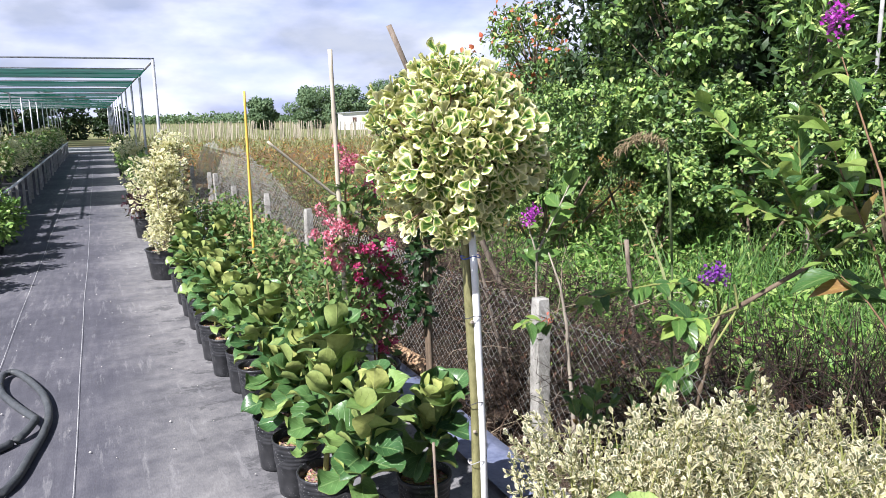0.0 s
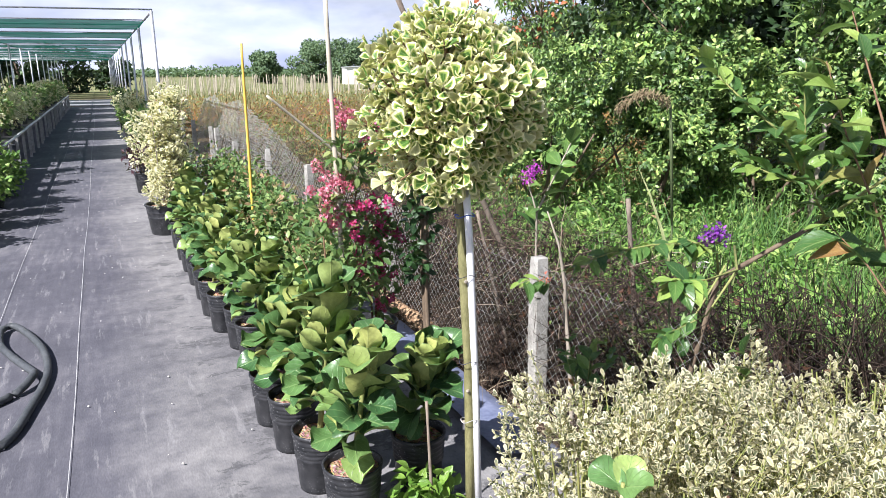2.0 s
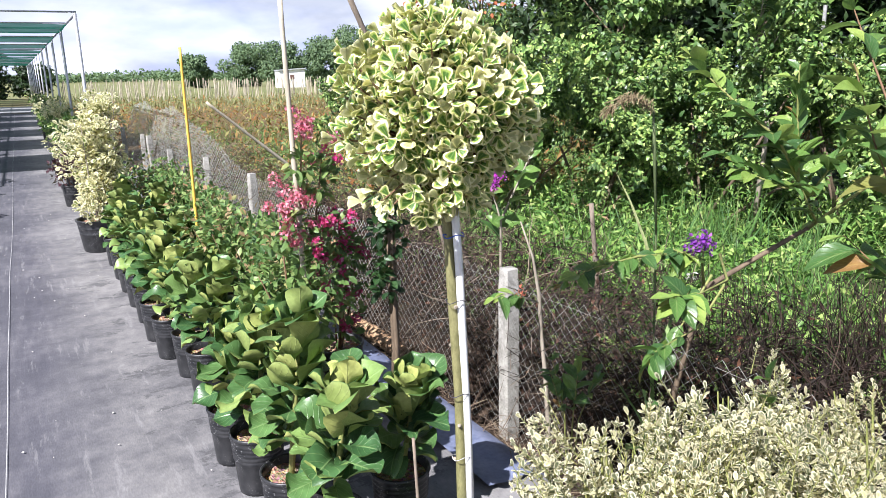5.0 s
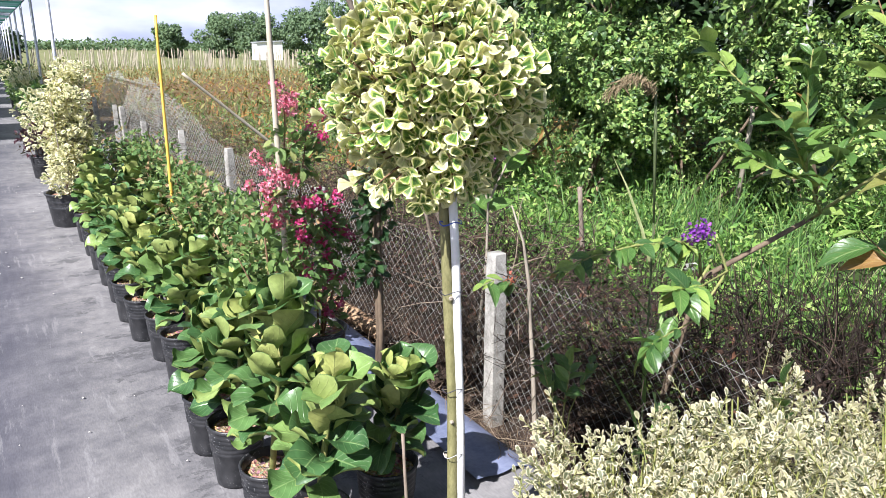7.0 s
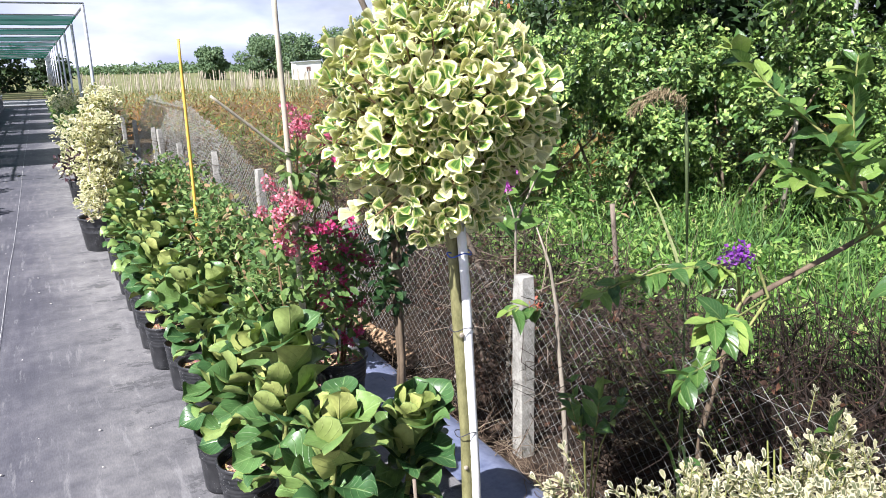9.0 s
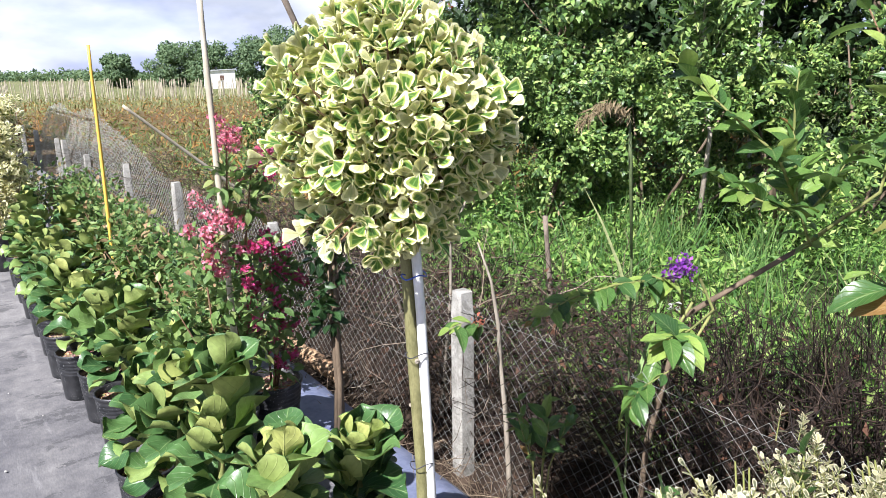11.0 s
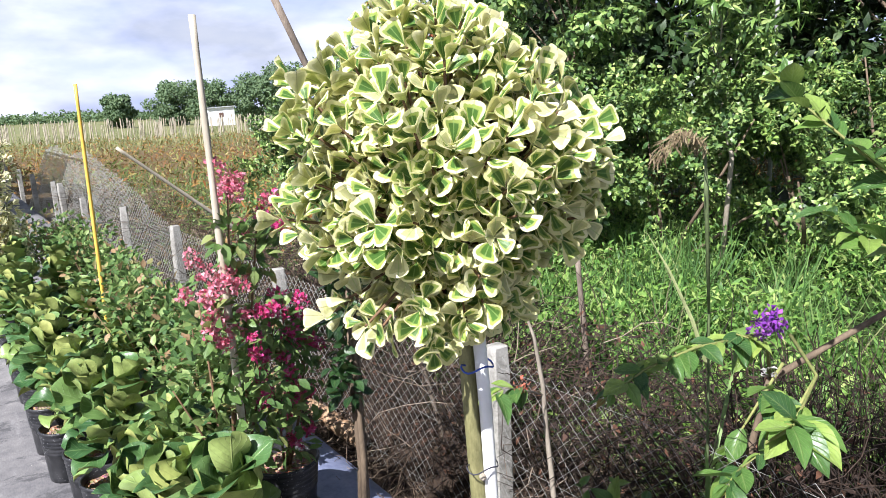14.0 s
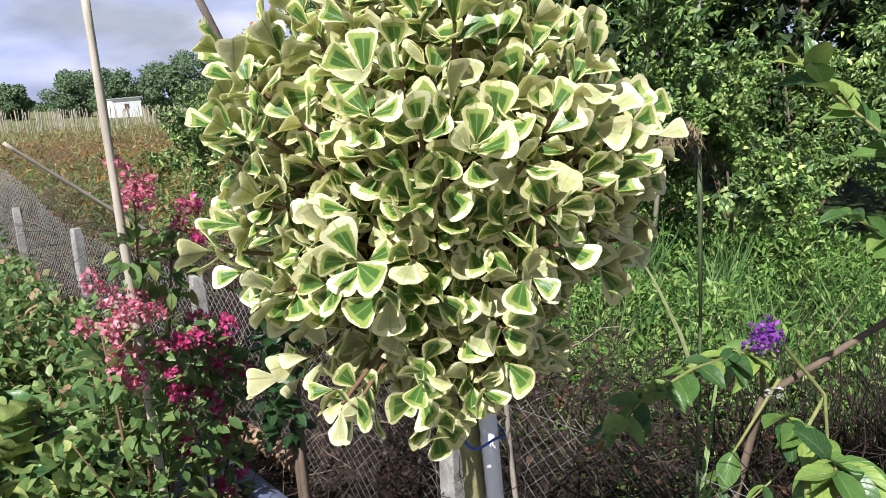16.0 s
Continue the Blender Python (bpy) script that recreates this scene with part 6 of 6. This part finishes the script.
def reed(at, pts, seed):
    """A reed with a drooping seed plume and long blades."""
    g = np.random.default_rng(seed)
    ob = thing("reed", at, "tall reed with a drooping feathery seed plume", "reed")
    o = np.array(at)
    loc = [tuple(np.array(p) - o) for p in pts]
    part("stalk", mesh_of("stalk", *tube(loc, [0.005, 0.0045, 0.004, 0.003, 0.002][:len(loc)], 6), M["reed_stalk"]), ob)
    tip = np.array(loc[-1])
    n = 300
    t = g.uniform(0, 1, (n, 1))
    arch = np.array([-0.3, -0.08, 0.0]) * t + np.array([0, 0, 0.2]) * t - np.array([0, 0, 0.205]) * t ** 2
    pos = tip + arch + g.normal(size=(n, 3)) * 0.007
    along = unit(np.array([-0.5, 0, -0.75]) + g.normal(size=(n, 3)) * 0.3)
    part("plume", mass("plume", leaf(0.034, 0.0045, "tiny", 1, 0.1, 0.2), pos, turn_to(along, unit(g.normal(size=(n, 3)))), g.uniform(0.6, 1.2, n), M["plume"]), ob, "straw-coloured seed plume")
    part("sheath", mesh_of("sheath", *tube([loc[-3], loc[-2], tuple(tip)], [0.0042, 0.007, 0.003], 7), M["reed_stalk"]), ob, "grey-green leaf sheath")
    m = 5
    pos = np.array([np.array(loc[1]) + (np.array(loc[2]) - np.array(loc[1])) * q for q in np.linspace(-0.6, 0.7, m)])
    along = unit(np.stack([g.normal(size=m) * 0.4, g.normal(size=m) * 0.4, np.full(m, 0.8)], 1))
    part("blade_tuft", mass("blade_tuft", leaf(0.6, 0.02, "blade", 1, 0.3, 0.3), pos, turn_to(along, unit(g.normal(size=(m, 3)))), g.uniform(0.7, 1.1, m), M["grass"]), ob, "long green blades")


reed((2.42, 2.52, ground_z(2.42, 2.52)), [(2.42, 2.52, -0.42), (2.38, 2.5, 0.3), (2.34, 2.49, 0.9), (2.3, 2.485, 1.25), (2.28, 2.48, 1.38)], 50)


def crop_rows():
    n = 30000
    y = 9 + 48 * gw.uniform(0, 1, n) ** 1.35
    x = gw.uniform(0, 1, n) * (8 + y * 0.75) + 2.3 - 0.03 * y
    ok = (x > 2.9) | (y > 22)
    x, y = x[ok], y[ok]
    z = ground_array(x, y)
    pos = np.stack([x, y, z + gw.uniform(0.0, 0.42, len(x))], 1)
    lean = gw.normal(size=(len(x), 2)) * 1.1
    along = unit(np.stack([lean[:, 0], lean[:, 1], np.ones(len(x))], 1))
    t = leaf(0.2, 0.05, "tiny", 0.5, 0.3, 0.35)
    scatter_leaves("field_crop", gw, pos, along, t, gw.uniform(0.6, 1.4, len(x)), M["crop"], "rusty brown drying crop in the open field", "crop field")


crop_rows()
weed_patch("weeds", 9000, (2.75, 8.0), (6.5, 17.0), (0.05, 0.5), leaf(0.11, 0.045, "tiny", 0.5, 0.3, 0.3), M["rose_leaf"], "grey-green weeds grown up behind the far fence")
grass_patch("field_grass", 4000, (2.6, 12), (8, 26), (0.2, 0.55), M["grass"], "green grass among the drying crop", 0.4, 0.03, lambda x, y: (x > 3.1))
grass_patch("field_grass", 5000, (2, 60), (40, 80), (0.3, 0.6), M["far_crop"], "band of green growth across the field", 0.4, 0.12)


def stockade():
    """A long row of thin pale stakes across the field."""
    g = random.Random(14)
    pieces = []
    for k in range(520):
        t = g.random()
        y = 62 + 6 * g.random() - 14 * t
        x = 3 + 46 * t
        z = ground_z(x, y)
        h = g.uniform(1.2, 1.75)
        pieces.append(tube([(x, y, z), (x + g.uniform(-0.1, 0.1), y, z + h)], g.uniform(0.018, 0.035), 4, False))
    single("stake_rows", mesh_of("stake_rows", *join(*pieces), M["bamboo"]), Matrix(), "rows of thin pale stakes standing across the field", "stakes", kind="stuff")


stockade()


def far_house():
    x0, y0 = 33.2, 105.0
    z0 = ground_z(x0, y0)
    ob = thing("house", (x0, y0, z0), "small white farm building at the field's far edge", "house")
    v = [(0, 0, 0), (3.6, -0.6, 0), (4.0, 2.8, 0), (0.4, 3.4, 0), (0, 0, 2.4), (3.6, -0.6, 2.6), (4.0, 2.8, 2.6), (0.4, 3.4, 2.4)]
    f = [(0, 1, 5, 4), (1, 2, 6, 5), (2, 3, 7, 6), (3, 0, 4, 7)]
    part("wall", mesh_of("wall", v, f, M["house_wall"], False), ob, "white wall")
    v = [(-0.2, -0.2, 2.4), (3.7, -0.85, 2.62), (4.2, 3.0, 2.62), (0.3, 3.6, 2.4)]
    v += [(a, b, c + 0.1) for a, b, c in v]
    part("roof", mesh_of("roof", v, [(3, 2, 1, 0), (4, 5, 6, 7), (0, 1, 5, 4), (1, 2, 6, 5), (2, 3, 7, 6), (3, 0, 4, 7)], M["roof"], False), ob, "flat tin roof")
    part("window", mesh_of("window", *box(1.5, -0.36, 1.15, 2.1, -0.24, 1.8), M["house_dark"], False), ob, "dark red-brown window")


far_house()
fl = leaf(0.4, 0.26, "tiny", 0.5, 0.3, 0.3)
FAR = [(24.5, 120, 4.6, 2.6), (33, 122, 6.4, 4.0), (38, 118, 6.4, 4.2), (44, 116, 7.0, 4.4), (48, 112, 8.6, 5.0), (54, 106, 9.5, 5.5), (58, 96, 9.0, 5.2), (56, 84, 8.5, 5.0), (50, 72, 8.0, 4.5), (44, 60, 7.5, 4.2), (36, 46, 6.6, 3.6), (30, 36, 6.2, 3.2), (24, 28, 6.0, 2.8), (18.5, 21, 5.6, 2.5)]
for k, (x, y, h, s) in enumerate(FAR):
    big_tree((x, y, ground_z(x, y)), h, s, 6500 if y > 60 else 4500, 500 + k, M["far_leaf_hazed"] if y > 60 else M["tree_leaf"], fl if y > 60 else leaf(0.22, 0.12, "tiny", 0.5, 0.3, 0.3), "rounded green tree beyond the field", 0.12, group="trees beyond the field", trunk_r=0.2)


for k, (x, y, h, w) in enumerate(((-7.5, 58, 3.4, 2.4), (-4.6, 60, 2.8, 2.0), (-1.8, 62, 3.2, 2.2), (-9.8, 55, 3.0, 2.2), (1.2, 66, 2.4, 1.8), (-12.5, 57, 3.4, 2.4))):
    big_tree((x, y, ground_z(x, y)), h, w, 1800, 540 + k, M["tree_leaf"], leaf(0.3, 0.18, "tiny", 0.5, 0.3, 0.3), "bushy tree at the end of the shade house", 0.1, group="trees at the nursery's end", trunk_r=0.1, blobs_n=10)


def far_line():
    """The distant tree line along the horizon."""
    g = np.random.default_rng(77)
    pos = []
    for k in range(170):
        a = -0.55 + 1.35 * k / 169
        d = 260 + 60 * g.random()
        c = np.array([math.sin(a) * d, math.cos(a) * d, 0])
        h = 1.2 + 3.2 * abs(noise.noise((k * 0.13, 0, 0))) + g.uniform(0, 1.0)
        n = 170
        q = c + g.normal(size=(n, 3)) * np.array([3.0, 3.0, 0]) + np.stack([np.zeros(n), np.zeros(n), g.uniform(0, h, n) + 0.5], 1)
        pos.append(q)
    pos = np.vstack(pos)
    pos[:, 2] -= 0.4
    along = unit(g.normal(size=pos.shape))
    scatter_leaves("far_tree_line", g, pos, along, leaf(1.0, 0.7, "tiny", 0.5, 0.3, 0.3), g.uniform(0.6, 1.4, len(pos)), M["far_leaf_hazed"], "low distant tree line on the horizon", "tree line")


far_line()


# -- small things on the cloth --
def pebbles():
    g = random.Random(33)
    pieces = []
    for k in range(80):
        x, y = g.uniform(-0.7, 0.8), g.uniform(2.2, 10)
        r = g.uniform(0.002, 0.006)
        v, f = spin([(0.0, -0.5 * r), (0.8 * r, -0.2 * r), (r, 0.1 * r), (0.6 * r, 0.5 * r), (0, 0.6 * r)], 6)
        pieces.append(([(x + a * g.uniform(0.8, 1.4), y + b, 0.009 + c) for a, b, c in v], f))
    single("pebbles", mesh_of("pebbles", *join(*pieces), M["stone"]), Matrix(), "scattered pale pebbles on the ground cloth", "pebbles", kind="stuff")


pebbles()
